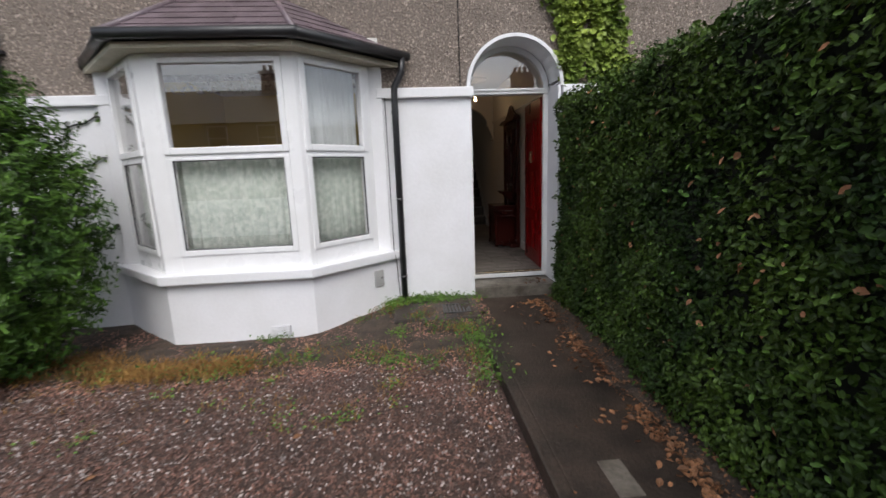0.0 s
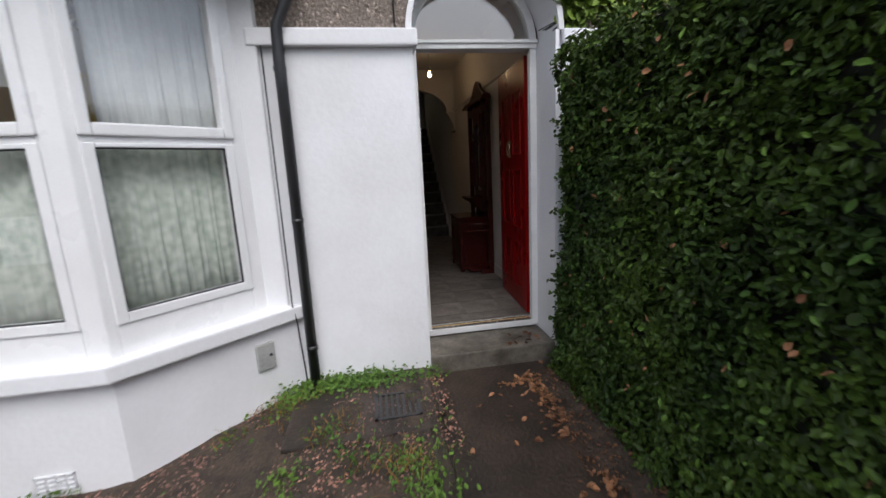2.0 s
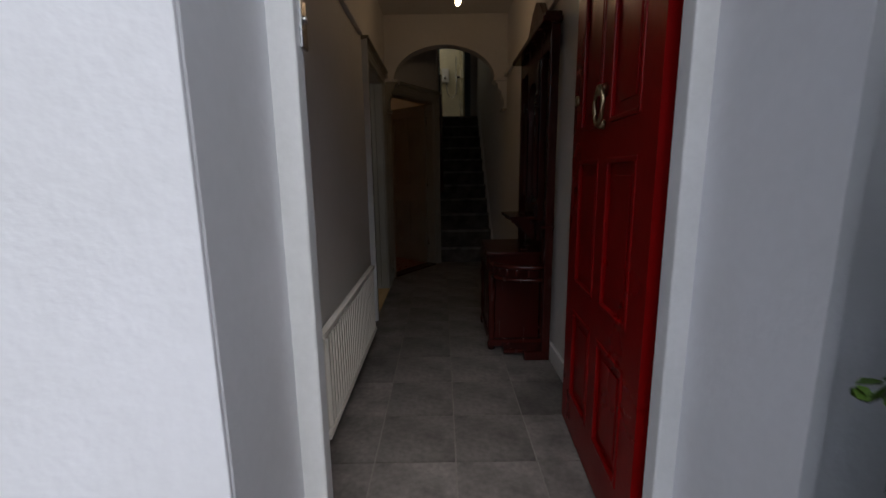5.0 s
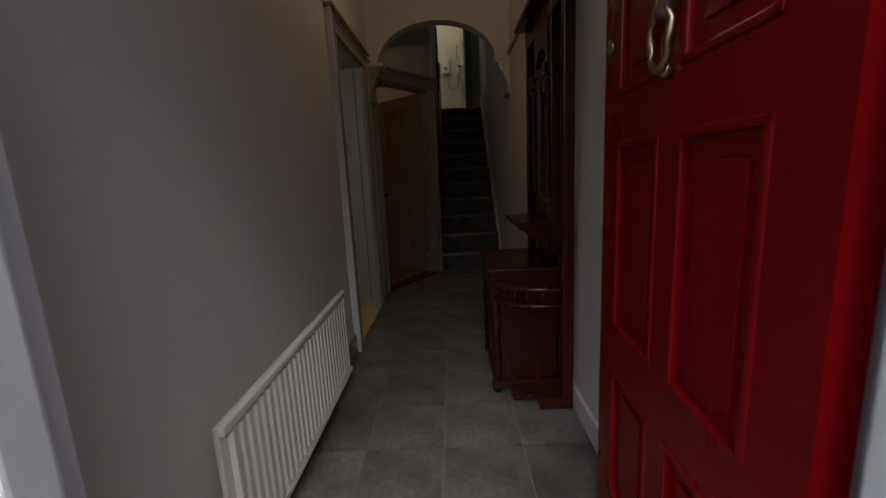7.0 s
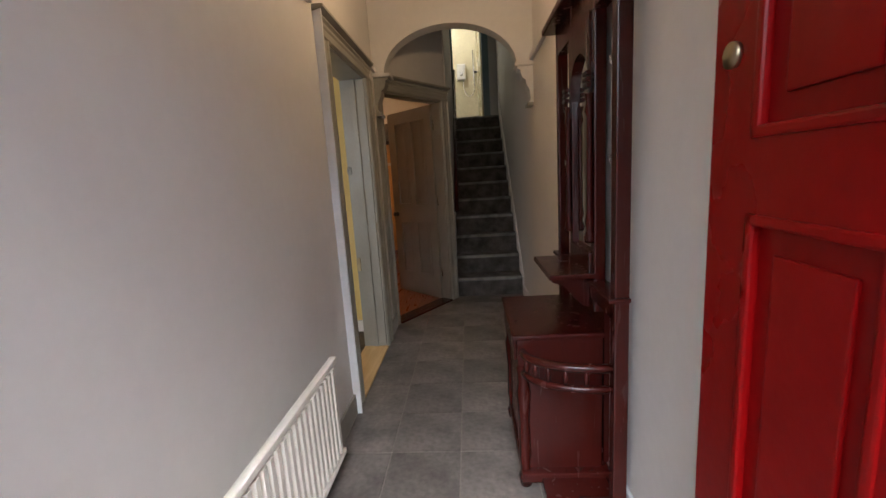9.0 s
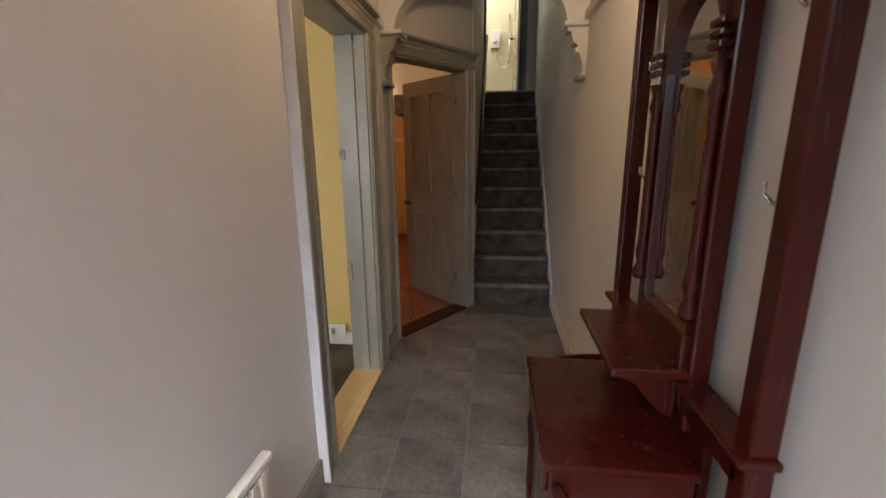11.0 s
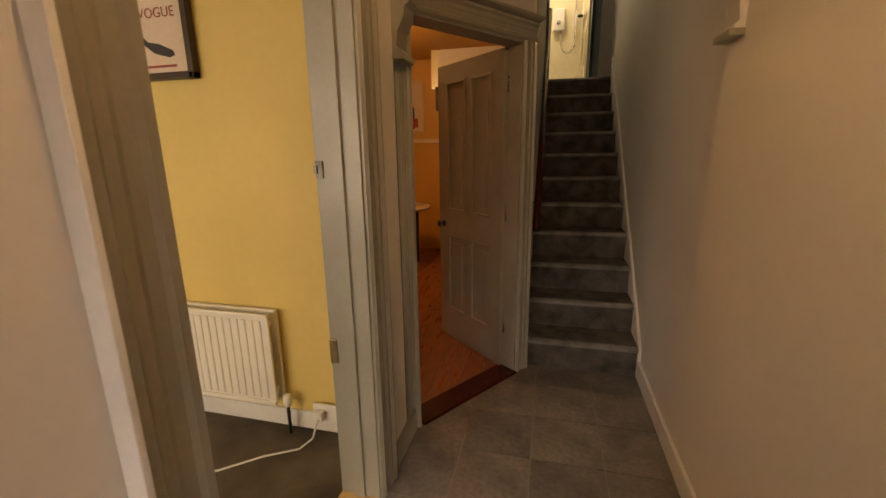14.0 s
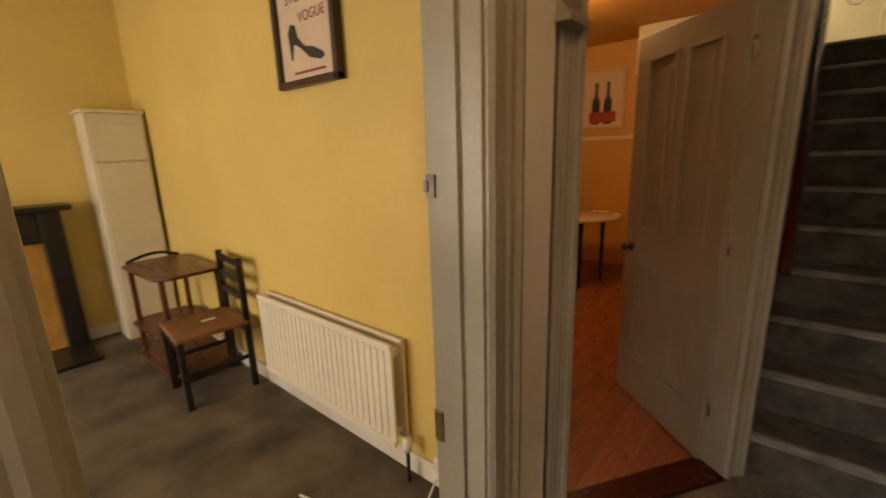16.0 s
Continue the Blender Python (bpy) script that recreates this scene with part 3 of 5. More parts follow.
def door_casing(name, a, b, wall, face, label, material=None, height=DH, wide=1.0):
    """Lining and moulded architrave for an opening from a to b (plan points); wall: thickness going back, face: unit vector to the hall."""
    a, b, face = Vector((*a, 0)), Vector((*b, 0)), Vector((*face, 0))
    u = (b - a).normalized()
    width = (b - a).length
    m = axes(a, u, (0, 0, 1), face)
    d = thing(name, (a + b) / 2, label, "door frame", kind="structure")
    mt = material or TRIM_GREY
    prof, reach = [(q * wide, o) for q, o in ARCHI], 0.01 + 0.1 * wide
    part("lining", box(-0.02, 0.0, 0, height, -wall, 0.004, 0.003, m), mt, d)
    part("lining", box(width, width + 0.02, 0, height, -wall, 0.004, 0.003, m), mt, d)
    part("lining", box(-0.02, width + 0.02, height, height + 0.02, -wall, 0.004, 0.003, m), mt, d)
    z = Vector((0, 0, 1))
    part("architrave", profile_strip(prof, a - u * 0.01, a - u * 0.01 + z * (height + 0.01), face, -u), mt, d)
    part("architrave", profile_strip(prof, b + u * 0.01, b + u * 0.01 + z * (height + 0.01), face, u), mt, d)
    part("architrave", profile_strip(ARCHI, a - u * reach + z * (height + 0.01), b + u * reach + z * (height + 0.01), face, z), mt, d)
    part("cornice", profile_strip([(0, 0), (0.03, 0), (0.03, 0.055), (0.018, 0.055), (0.008, 0.03)], a - u * (reach + 0.02) + z * (height + 0.11), b + u * (reach + 0.02) + z * (height + 0.11), face, z), mt, d)
    return d, m


front_case, fm = door_casing("door_2", (L, 2.42), (L, 3.19), 0.17, (1, 0), "grey-green moulded door casing into the yellow room", wide=1.4)
part("door_stop", box(0.77 - 0.012, 0.77, 0, DH, -0.1, -0.06, 0.002, fm), TRIM_GREY, front_case)
part("keeper", joined(box(0.764, 0.772, 1.34, 1.4, -0.17, -0.14, 0.002, fm), box(0.758, 0.766, 1.355, 1.385, -0.172, -0.16, 0.002, fm)), DULL_STEEL, front_case, "worn steel lock keeper")
part("keeper", box(0.764, 0.772, 0.62, 0.72, -0.17, -0.14, 0.002, fm), BRASS, front_case, "small steel hinge leaf")
# door daylight on the architrave's side face, put in as a white strip
part("architrave_edge", box(-0.164, -0.15, 0, DH + 0.12, 0.0, 0.042, 0.002, fm), FRAME_WHITE, front_case, "edge strip of the architrave, white for the daylight on its side face")
solid("door_saddle", box(-0.43, L + 0.02, 2.42, 3.19, -0.002, 0.012, 0.004), PINE, "bare pine threshold board in the doorway", "threshold")

# angled wall with the kitchen door
K0, K1 = Vector((-0.27, 3.67, 0)), Vector((0.27, 4.47, 0))
ku = (K1 - K0).normalized()
kn = Vector((ku.y, -ku.x, 0))
km = axes(K0, ku, (0, 0, 1), kn)
kl = (K1 - K0).length
struct("wall_angled", joined(box(-0.05, 0.055, -0.1, HALL_TOP, -0.12, 0, 0, km), box(kl - 0.12, kl, -0.1, HALL_TOP, -0.12, 0, 0, km), box(0.055, kl - 0.12, DH + 0.02, HALL_TOP, -0.12, 0, 0, km)), HALL_PAINT, "angled plaster wall with the kitchen door", "wall")
kc, kcm = door_casing("door_3", (K0 + ku * 0.06).xy, (K0 + ku * (kl - 0.125)).xy, 0.125, kn.xy, "grey-green moulded casing of the kitchen door")
solid("kitchen_saddle", box(0.06, kl - 0.125, -0.002, 0.014, -0.12, 0.03, 0.004, km), MAHOGANY, "dark wooden threshold at the kitchen door", "threshold")


def panel_door(name, hinge, tip, height, mt, panels, label, knob_mat, knob=True, thick=0.04, z0=0.012):
    """A framed door with recessed, moulded panels on both faces; panels: (u0, u1, z0, z1) in parts of its width and metres."""
    h, t = Vector((*hinge, 0)), Vector((*tip, 0))
    u = (t - h).normalized()
    w = (t - h).length
    m = axes(h, u, (0, 0, 1), Vector((u.y, -u.x, 0)))
    d = thing(name, h, label, "door")
    us = sorted({0, 1, *[p[0] for p in panels], *[p[1] for p in panels]})
    zs = sorted({z0, height, *[p[2] for p in panels], *[p[3] for p in panels]})
    bm = bmesh.new()
    for i in range(len(us) - 1):
        for j in range(len(zs) - 1):
            uc, zc = (us[i] + us[i + 1]) / 2, (zs[j] + zs[j + 1]) / 2
            deep = any(p[0] < uc < p[1] and p[2] < zc < p[3] for p in panels)
            tk = thick / 2 - (0.012 if deep else 0)
            bx(bm, us[i] * w, us[i + 1] * w, zs[j], zs[j + 1], -tk, tk, m)
    part("leaf", bm, mt, d)
    for p in panels:
        a, b, c, e = p[0] * w, p[1] * w, p[2], p[3]
        for s in (-1, 1):
            o0, o1 = s * (thick / 2 - 0.013), s * (thick / 2 + 0.004)
            q = 0.018
            part("panel_moulding", joined(box(a, b, c, c + q, o0, o1, 0.005, m), box(a, b, e - q, e, o0, o1, 0.005, m), box(a, a + q, c, e, o0, o1, 0.005, m), box(b - q, b, c, e, o0, o1, 0.005, m)), mt, d)
            part("panel_field", box(a + 0.055, b - 0.055, c + 0.055, e - 0.055, o0, s * (thick / 2 - 0.006), 0.004, m), mt, d)
    if knob:
        for s in (-1, 1):
            c = m @ Vector((w - 0.06, 0.9, s * thick / 2))
            n = m.to_3x3() @ Vector((0, 0, s))
            part("knob", tube([c, c + n * 0.012, c + n * 0.014, c + n * 0.035, c + n * 0.045, c + n * 0.058], [0.026, 0.026, 0.01, 0.01, 0.026, 0.012], 14), knob_mat, d, "black door knob")
    return d, m, w


P4 = [(0.15, 0.46, 0.24, 0.82), (0.54, 0.85, 0.24, 0.82), (0.15, 0.46, 1.0, 1.88), (0.54, 0.85, 1.0, 1.88)]
kh = K0 + ku * (kl - 0.13) - kn * 0.1
kd, kdm, kw = panel_door("kitchen_door", kh.xy, (kh + Vector((-0.5, 0.46, 0)).normalized() * 0.7).xy, DH - 0.01, TRIM_GREY, P4, "grey-green panelled kitchen door standing open", BLACK)
for z in (0.25, 1.0, 1.75):
    part("hinge", tube([(kh.x + 0.012, kh.y + 0.0, z), (kh.x + 0.012, kh.y, z + 0.09)], 0.008, 8), CHROME, kd, "steel hinge")
# front door, swung in against the wall
P6 = [(0.14, 0.45, 0.18, 0.58), (0.55, 0.86, 0.18, 0.58), (0.14, 0.45, 0.7, 1.21), (0.55, 0.86, 0.7, 1.21), (0.14, 0.45, 1.32, 1.84), (0.55, 0.86, 1.32, 1.84)]
fd, fdm, fw = panel_door("front_door", (0.85, 0.09), (0.895, 0.9), 2.05, RED_PAINT, P6, "glossy red panelled front door standing wide open", BRASS, knob=False, thick=0.045)
o = fdm.to_3x3() @ Vector((0, 0, 1))
side = -1 if o.x > 0 else 1
kc0 = fdm @ Vector((0.5 * fw, 1.43, side * 0.024))
kn2 = o * side
up, al = Vector((0, 0, 1)), fdm.to_3x3() @ Vector((1, 0, 0))
ringp = [kc0 + kn2 * 0.022 - up * 0.05 + al * (0.042 * math.sin(a)) + up * (0.06 * math.cos(a)) for a in [k * math.tau / 20 for k in range(20)]]
part("door_knocker", joined(tube(ringp, 0.008, 8, True), tube([kc0, kc0 + kn2 * 0.03], [0.024, 0.016], 12), tube([kc0 - up * 0.11, kc0 - up * 0.11 + kn2 * 0.02], [0.016, 0.012], 12)), BRASS, fd, "oval brass ring knocker")
part("lock", tube([fdm @ Vector((fw - 0.06, 1.45, side * 0.022)), fdm @ Vector((fw - 0.06, 1.45, side * 0.032))], 0.02, 14), BRASS, fd, "round brass lock cylinder")
part("door_edge_latch", box(fw - 0.002, fw + 0.003, 0.78, 0.84, -0.012, 0.012, 0, fdm), CHROME, fd)
for z in (0.3, 1.0, 1.7):
    part("hinge", tube([(0.842, 0.105, z), (0.842, 0.105, z + 0.1)], 0.011, 8), FRAME_WHITE, fd, "painted butt hinge")

# ---- stairs ----
NOSING = mat("worn_carpet_nosing", (0.27, 0.26, 0.25), 0.95, 0, 9, 0.2, 180, 0.7, (0.13, 0.125, 0.12))
SX0, SX1, SY, NS = 0.27, 0.97, 4.48, 11
RISE, RUN = 2.17 / NS, (6.93 - 4.48) / (NS - 1)
stairs = thing("stairs", (0.6, SY, 0), "steep straight stairs covered in worn grey carpet", "stairs", kind="structure")
for i in range(NS):
    y0 = SY + i * RUN
    out = [(y0, i * RISE - (0.0 if i == 0 else 0.03)), (y0, (i + 1) * RISE - 0.035), (y0 - 0.018, (i + 1) * RISE - 0.025), (y0 - 0.02, (i + 1) * RISE - 0.01), (y0 - 0.01, (i + 1) * RISE), (y0 + (RUN + 0.02 if i < NS - 1 else 1.0), (i + 1) * RISE), (y0 + (RUN + 0.02 if i < NS - 1 else 1.0), i * RISE - 0.03)]
    part("step", prism(out, SX1 - SX0, YZ @ Matrix.Translation((0, 0, SX0))), STAIR_CARPET, stairs)
    zt = (i + 1) * RISE
    part("nosing", prism([(y0 - 0.022, zt - 0.026), (y0 - 0.024, zt - 0.008), (y0 - 0.012, zt + 0.003), (y0 + 0.012, zt + 0.003), (y0 + 0.012, zt - 0.003), (y0 - 0.014, zt - 0.01)], SX1 - SX0 - 0.004, YZ @ Matrix.Translation((0, 0, SX0 + 0.002))), NOSING, stairs, "paler worn carpet nosing")
slope = RISE / RUN
part("string", prism([(SY - 0.02, 0), (SY - 0.02, 0.2), (6.93, 2.17 + 0.2), (6.93, 2.17), (SY + 0.2, 0)], 0.02, YZ @ Matrix.Translation((0, 0, 0.968))), HALL_PAINT, stairs, "painted stair string against the wall")
handrail = thing("handrail", (0.3, 4.6, 1.0), "red-brown polished wooden handrail beside the stairs", "handrail")
part("rail", tube([(0.31, 4.53, 0.92), (0.31, 4.56, 0.98), (0.31, 6.9, 0.98 + 2.34 * slope)], 0.024, 10), MAHOGANY, handrail)
for y in (4.75, 5.8, 6.7):
    z = 0.98 + (y - 4.56) * slope
    part("bracket", tube([(0.275, y, z - 0.06), (0.3, y, z - 0.05), (0.31, y, z - 0.02)], 0.006, 8), BLACK, handrail)
struct("wall_stair_left", box(0.15, SX0, 4.45, 7.3, -0.1, HALL_TOP), HALL_PAINT, "painted wall on the open side of the stairs", "wall")
struct("ceiling_stairs", box(-0.5, RW + 0.2, 3.5, 9.3, HALL_TOP, HALL_TOP + 0.1), CEILING_PAINT, "white ceiling over the stairwell", "ceiling")
struct("floor_landing", box(-1.0, RW, 7.0, 9.2, 1.9, 2.168), STAIR_CARPET, "grey carpeted landing and bathroom floor", "floor")

# bathroom at the stair head
TILE_CREAM = mat("cream_bath_tile", (0.72, 0.66, 0.46), 0.25, 0, 4, 0.05, 30, 0.04, (0.66, 0.6, 0.42))
struct("wall_bathroom", joined(box(0.8, RW, 7.2, 7.3, 2.17, HALL_TOP), box(-1.0, 0.16, 7.2, 7.3, 2.17, HALL_TOP), box(0.16, 0.8, 7.2, 7.3, 4.2, HALL_TOP)), HALL_PAINT, "landing wall round the bathroom door", "wall")
struct("wall_bathroom_back", joined(box(-1.0, RW, 9.0, 9.1, 2.17, HALL_TOP), box(-1.1, -1.0, 7.2, 9.1, 2.17, HALL_TOP)), TILE_CREAM, "cream tiled bathroom wall", "wall")
bc = thing("door_4", (0.7, 7.2, 2.17), "blue-grey painted bathroom door frame", "door frame", kind="structure")
part("architrave", box(0.76, 0.86, 7.17, 7.2, 2.17, 4.2, 0.006), TRIM_BLUE, bc)
part("lining", box(0.76, 0.8, 7.17, 7.32, 2.17, 4.2, 0.004), TRIM_BLUE, bc)
part("architrave", box(0.272, 0.3, 7.0, 7.2, 2.17, 4.4, 0.006), TRIM_BLUE, bc)
panel_door("bathroom_door", (0.76, 7.33), (0.72, 8.0), 4.1, TILE_CREAM, [(0.2, 0.8, 2.5, 3.0), (0.2, 0.8, 3.2, 3.9)], "cream bathroom door standing open", BLACK, knob=False, z0=2.18)
solid("bathroom_door_knob", tube([(0.715, 7.9, 3.05), (0.66, 7.9, 3.05), (0.64, 7.9, 3.05)], [0.012, 0.024, 0.01], 12), BLACK, "black round knob on the bathroom door", "knob")
shower = thing("electric_shower", (0.4, 8.95, 3.1), "white electric shower unit with hose", "shower")
part("unit", box(0.33, 0.5, 8.9, 9.0, 3.15, 3.45, 0.02), WHITE_PLASTIC, shower)
part("dial", tube([(0.415, 8.9, 3.25), (0.415, 8.88, 3.25)], 0.03, 14), CHROME, shower)
part("hose", tube([(0.45, 8.96, 3.15)] + [(0.56 + 0.11 * math.cos(a), 8.94, 3.05 - 0.22 * math.sin(a)) for a in [math.pi - k * math.pi / 10 for k in range(11)]] + [(0.66, 8.94, 3.5)], 0.009, 8), CHROME, shower)
part("riser_rail", tube([(0.66, 8.95, 2.9), (0.66, 8.95, 3.7)], 0.01, 8), CHROME, shower)

# ---- front room ----
RX = -4.1
struct("floor_front_room", joined(box(RX, -0.42, -0.04, 3.57, -0.25, 0.0), prism([(-3.5, -0.0402), (-3.0, -0.9), (-1.75, -0.9), (-1.2, -0.0402)], 0.2, Matrix.Translation((0, 0, -0.2)))), CARPET, "grey-brown fitted carpet", "floor")
struct("wall_front_room_back", box(RX, -0.42, 3.56, 3.66, -0.1, 2.75), YELLOW, "yellow painted wall", "wall")
struct("wall_front_room_side", box(RX - 0.2, RX, 0.12, 3.66, -0.1, 2.75), YELLOW, "yellow painted chimney wall", "wall")
struct("wall_front_room_hall", joined(box(-0.43, -0.421, 0.12, 2.398, 0, 2.75), box(-0.43, -0.421, 3.212, 3.56, 0, 2.75), box(-0.43, -0.421, 2.398, 3.212, 2.02, 2.75)), YELLOW, "yellow painted face of the hall wall", "wall")
struct("wall_front_room_front", joined(box(-4.1, -3.72, 0.121, 0.13, 0, 2.75), box(-1.0, -0.43, 0.121, 0.13, 0, 2.75), box(-3.72, -1.0, 0.121, 0.13, 2.3, 2.75)), YELLOW, "yellow painted inside of the front wall", "wall")
struct("ceiling_front_room", box(RX - 0.1, -0.42, 0.0, 3.66, 2.75, 2.85), CEILING_PAINT, "white ceiling of the front room", "ceiling")
struct("ceiling_bay", prism([(-3.6, -0.3), (-3.02, -0.96), (-1.7, -0.96), (-1.1, -0.3)], 0.03, Matrix.Translation((0, 0, 2.28))), CEILING_PAINT, "white ceiling inside the bay", "ceiling")
struct("baseboard_front_room", joined(box(RX, -0.44, 3.542, 3.56, 0, 0.1, 0.005), box(RX, RX + 0.018, 0.13, 3.56, 0, 0.1, 0.005)), SKIRT_WHITE, "white painted skirting in the yellow room", "baseboard")


def radiator(name, m, w, z0, z1, label, fins, back=-0.03, double=False):
    """A pressed panel radiator; m maps (along, up, out of the wall)."""
    r = thing(name, m @ Vector((w / 2, z0, 0.05)), label, "radiator")
    part("panel", box(0, w, z0, z1, 0.035, 0.05, 0.006, m), RAD_WHITE, r)
    n = fins
    for i in range(n):
        c = 0.03 + (w - 0.06) * (i + 0.5) / n
        hw, dp = ((w - 0.06) / n * 0.32, 0.007) if double else ((w - 0.06) / n * 0.36, 0.015)
        part("flute", prism([(c - hw, 0), (c - hw * 0.7, dp), (c + hw * 0.7, dp), (c + hw, 0)], z1 - z0 - 0.07, m @ axes((0, z0 + 0.035, 0.049), (1, 0, 0), (0, 0, 1), (0, 1, 0))), RAD_WHITE, r)
    part("top_rim", box(0, w, z1 - 0.025, z1, 0.036, 0.05 + (0.008 if double else 0.016), 0.006, m), RAD_WHITE, r)
    part("bottom_rim", box(0, w, z0, z0 + 0.025, 0.036, 0.05 + (0.008 if double else 0.016), 0.006, m), RAD_WHITE, r)
    if double:
        part("rear_panel", box(0, w, z0, z1, -0.036, -0.02, 0.006, m), RAD_WHITE, r)
        part("rear_rim", box(0, w, z1 - 0.025, z1, -0.038, -0.008, 0.006, m), RAD_WHITE, r)
        for c in (0.02, w - 0.06):
            part("cross_pipe", box(c, c + 0.035, z1 - 0.08, z1 - 0.045, -0.021, 0.036, 0.006, m), RAD_WHITE, r)
            part("cross_pipe", box(c, c + 0.035, z0 + 0.03, z0 + 0.065, -0.021, 0.036, 0.006, m), RAD_WHITE, r)
    for c in (0.2, w - 0.23):
        part("wall_bracket", box(c, c + 0.03, z0 + 0.04, z0 + 0.16, -0.045, 0.036, 0, m), RAD_WHITE, r)
    return r


hr = radiator("hall_radiator", axes((L + 0.045, 0.56, 0), (0, 1, 0), (0, 0, 1), (1, 0, 0)), 1.2, 0.12, 0.57, "cream enamel panel radiator on the hall wall", 27, 0.03)
part("pipe", tube([(L + 0.06, 0.53, 0.16), (L + 0.06, 0.53, 0.0)], 0.008, 8), RAD_WHITE, hr)
part("valve", tube([(L + 0.06, 0.56, 0.16), (L + 0.06, 0.5, 0.16)], [0.014, 0.02], 10), WHITE_PLASTIC, hr)
fr = radiator("room_radiator", axes((-2.08, 3.515, 0), (1, 0, 0), (0, 0, 1), (0, -1, 0)), 1.155, 0.17, 0.665, "cream enamel double panel radiator under the framed poster", 25, double=True)
part("pipe", tube([(-0.9, 3.49, 0.16), (-0.88, 3.49, 0.16), (-0.88, 3.49, 0.0)], 0.009, 8), BLACK, fr, "dark radiator pipe")
part("valve", lathe(-0.88, 3.49, ((0.018, 0.16), (0.022, 0.18), (0.02, 0.22), (0.012, 0.225))), WHITE_PLASTIC, fr, "white radiator valve cap")
socket = thing("wall_socket", (-0.68, 3.54, 0.1), "white double wall socket with plugs and trailing flex", "socket")
part("plate", box(-0.76, -0.6, 3.528, 3.543, 0.075, 0.165, 0.004), WHITE_PLASTIC, socket)
part("plug", box(-0.74, -0.69, 3.49, 3.528, 0.09, 0.14, 0.008), WHITE_PLASTIC, socket)
part("flex", tube([(-0.715, 3.49, 0.1), (-0.72, 3.44, 0.03), (-0.76, 3.38, 0.008), (-0.9, 3.3, 0.006), (-1.05, 3.17, 0.006), (-1.2, 3.13, 0.006)], 0.005, 8), WHITE_PLASTIC, socket, "white flex across the carpet")

POSTER = mat("cream_poster_paper", (0.62, 0.5, 0.4), 0.7, 0, 4, 0.05, 40, 0.02, (0.56, 0.44, 0.35))
INK = mat("dark_poster_ink", (0.02, 0.018, 0.02), 0.6, 0, 8, 0.1, 60, 0.02)
RED_INK = mat("red_poster_ink", (0.3, 0.04, 0.03), 0.6, 0, 8, 0.1, 60, 0.02)
FRAME_DARK = mat("dark_brown_frame", (0.045, 0.022, 0.015), 0.35, 0, 8, 0.2, 60, 0.1)


def words(name, text, size, m, material, parent):
    cu = bpy.data.curves.new(name, "FONT")
    cu.body, cu.size, cu.extrude = text, size, 0.0006
    cu.align_x = "CENTER"
    tmp = bpy.data.objects.new(name, cu)
    scene.collection.objects.link(tmp)
    bpy.context.view_layer.update()
    me = bpy.data.meshes.new_from_object(tmp.evaluated_get(bpy.context.evaluated_depsgraph_get()))
    bpy.data.objects.remove(tmp)
    b = bmesh.new()
    b.from_mesh(me)
    b.transform(m)
    return part(name, b, material, parent)


# framed shoe poster, bottom edge at 1.76 m
px0, px1, pz0, pz1 = -1.665, -1.195, 1.765, 2.36
poster = thing("framed_poster", (-1.34, 3.54, pz0), "dark framed vintage shoe poster on the yellow wall", "picture")
pm = axes((0, 3.555, 0), (1, 0, 0), (0, 0, 1), (0, -1, 0))
part("picture_frame", joined(box(px0, px1, pz0, pz0 + 0.03, 0, 0.04, 0.005, pm), box(px0, px1, pz1 - 0.03, pz1, 0, 0.04, 0.005, pm), box(px0, px0 + 0.03, pz0, pz1, 0, 0.04, 0.005, pm), box(px1 - 0.03, px1, pz0, pz1, 0, 0.04, 0.005, pm)), FRAME_DARK, poster)
part("print", box(px0 + 0.028, px1 - 0.028, pz0 + 0.028, pz1 - 0.028, 0, 0.018, 0, pm), POSTER, poster)
words("lettering", "STILETTO", 0.066, pm @ Matrix.Translation((-1.425, pz0 + 0.35, 0.019)), INK, poster)
words("lettering", "VOGUE", 0.06, pm @ Matrix.Translation((-1.375, pz0 + 0.265, 0.019)), RED_INK, poster)
shoe = [(-1.475, 0.12), (-1.462, 0.12), (-1.445, 0.185), (-1.40, 0.165), (-1.33, 0.115), (-1.25, 0.095), (-1.22, 0.105), (-1.23, 0.125), (-1.3, 0.155), (-1.36, 0.165), (-1.41, 0.21), (-1.425, 0.26), (-1.46, 0.27), (-1.485, 0.235), (-1.48, 0.18)]
part("shoe_drawing", prism([(a - 0.08, pz0 + b) for a, b in shoe], 0.0015, pm @ Matrix.Translation((0, 0, 0.0185))), INK, poster)
part("caption_bar", box(-1.54, -1.3, pz0 + 0.055, pz0 + 0.065, 0.018, 0.0195, 0, pm), RED_INK, poster)

# tall white cabinet
cab = thing("tall_cabinet", (-3.93, 3.36, 0), "tall narrow cream painted cabinet in the corner", "cabinet")
CABW = mat("cream_cabinet_paint", (0.66, 0.6, 0.48), 0.5, 0, 3, 0.05, 50, 0.08, (0.58, 0.52, 0.41))
part("body", box(-4.08, -3.8, 3.15, 3.535, 0, 1.82, 0.008), CABW, cab)
part("door", box(-3.798, -3.782, 3.17, 3.52, 0.08, 1.45, 0.004), CABW, cab)
part("door", box(-3.798, -3.782, 3.17, 3.52, 1.465, 1.74, 0.004), CABW, cab)
part("top", box(-4.09, -3.78, 3.135, 3.54, 1.82, 1.845, 0.006), CABW, cab)

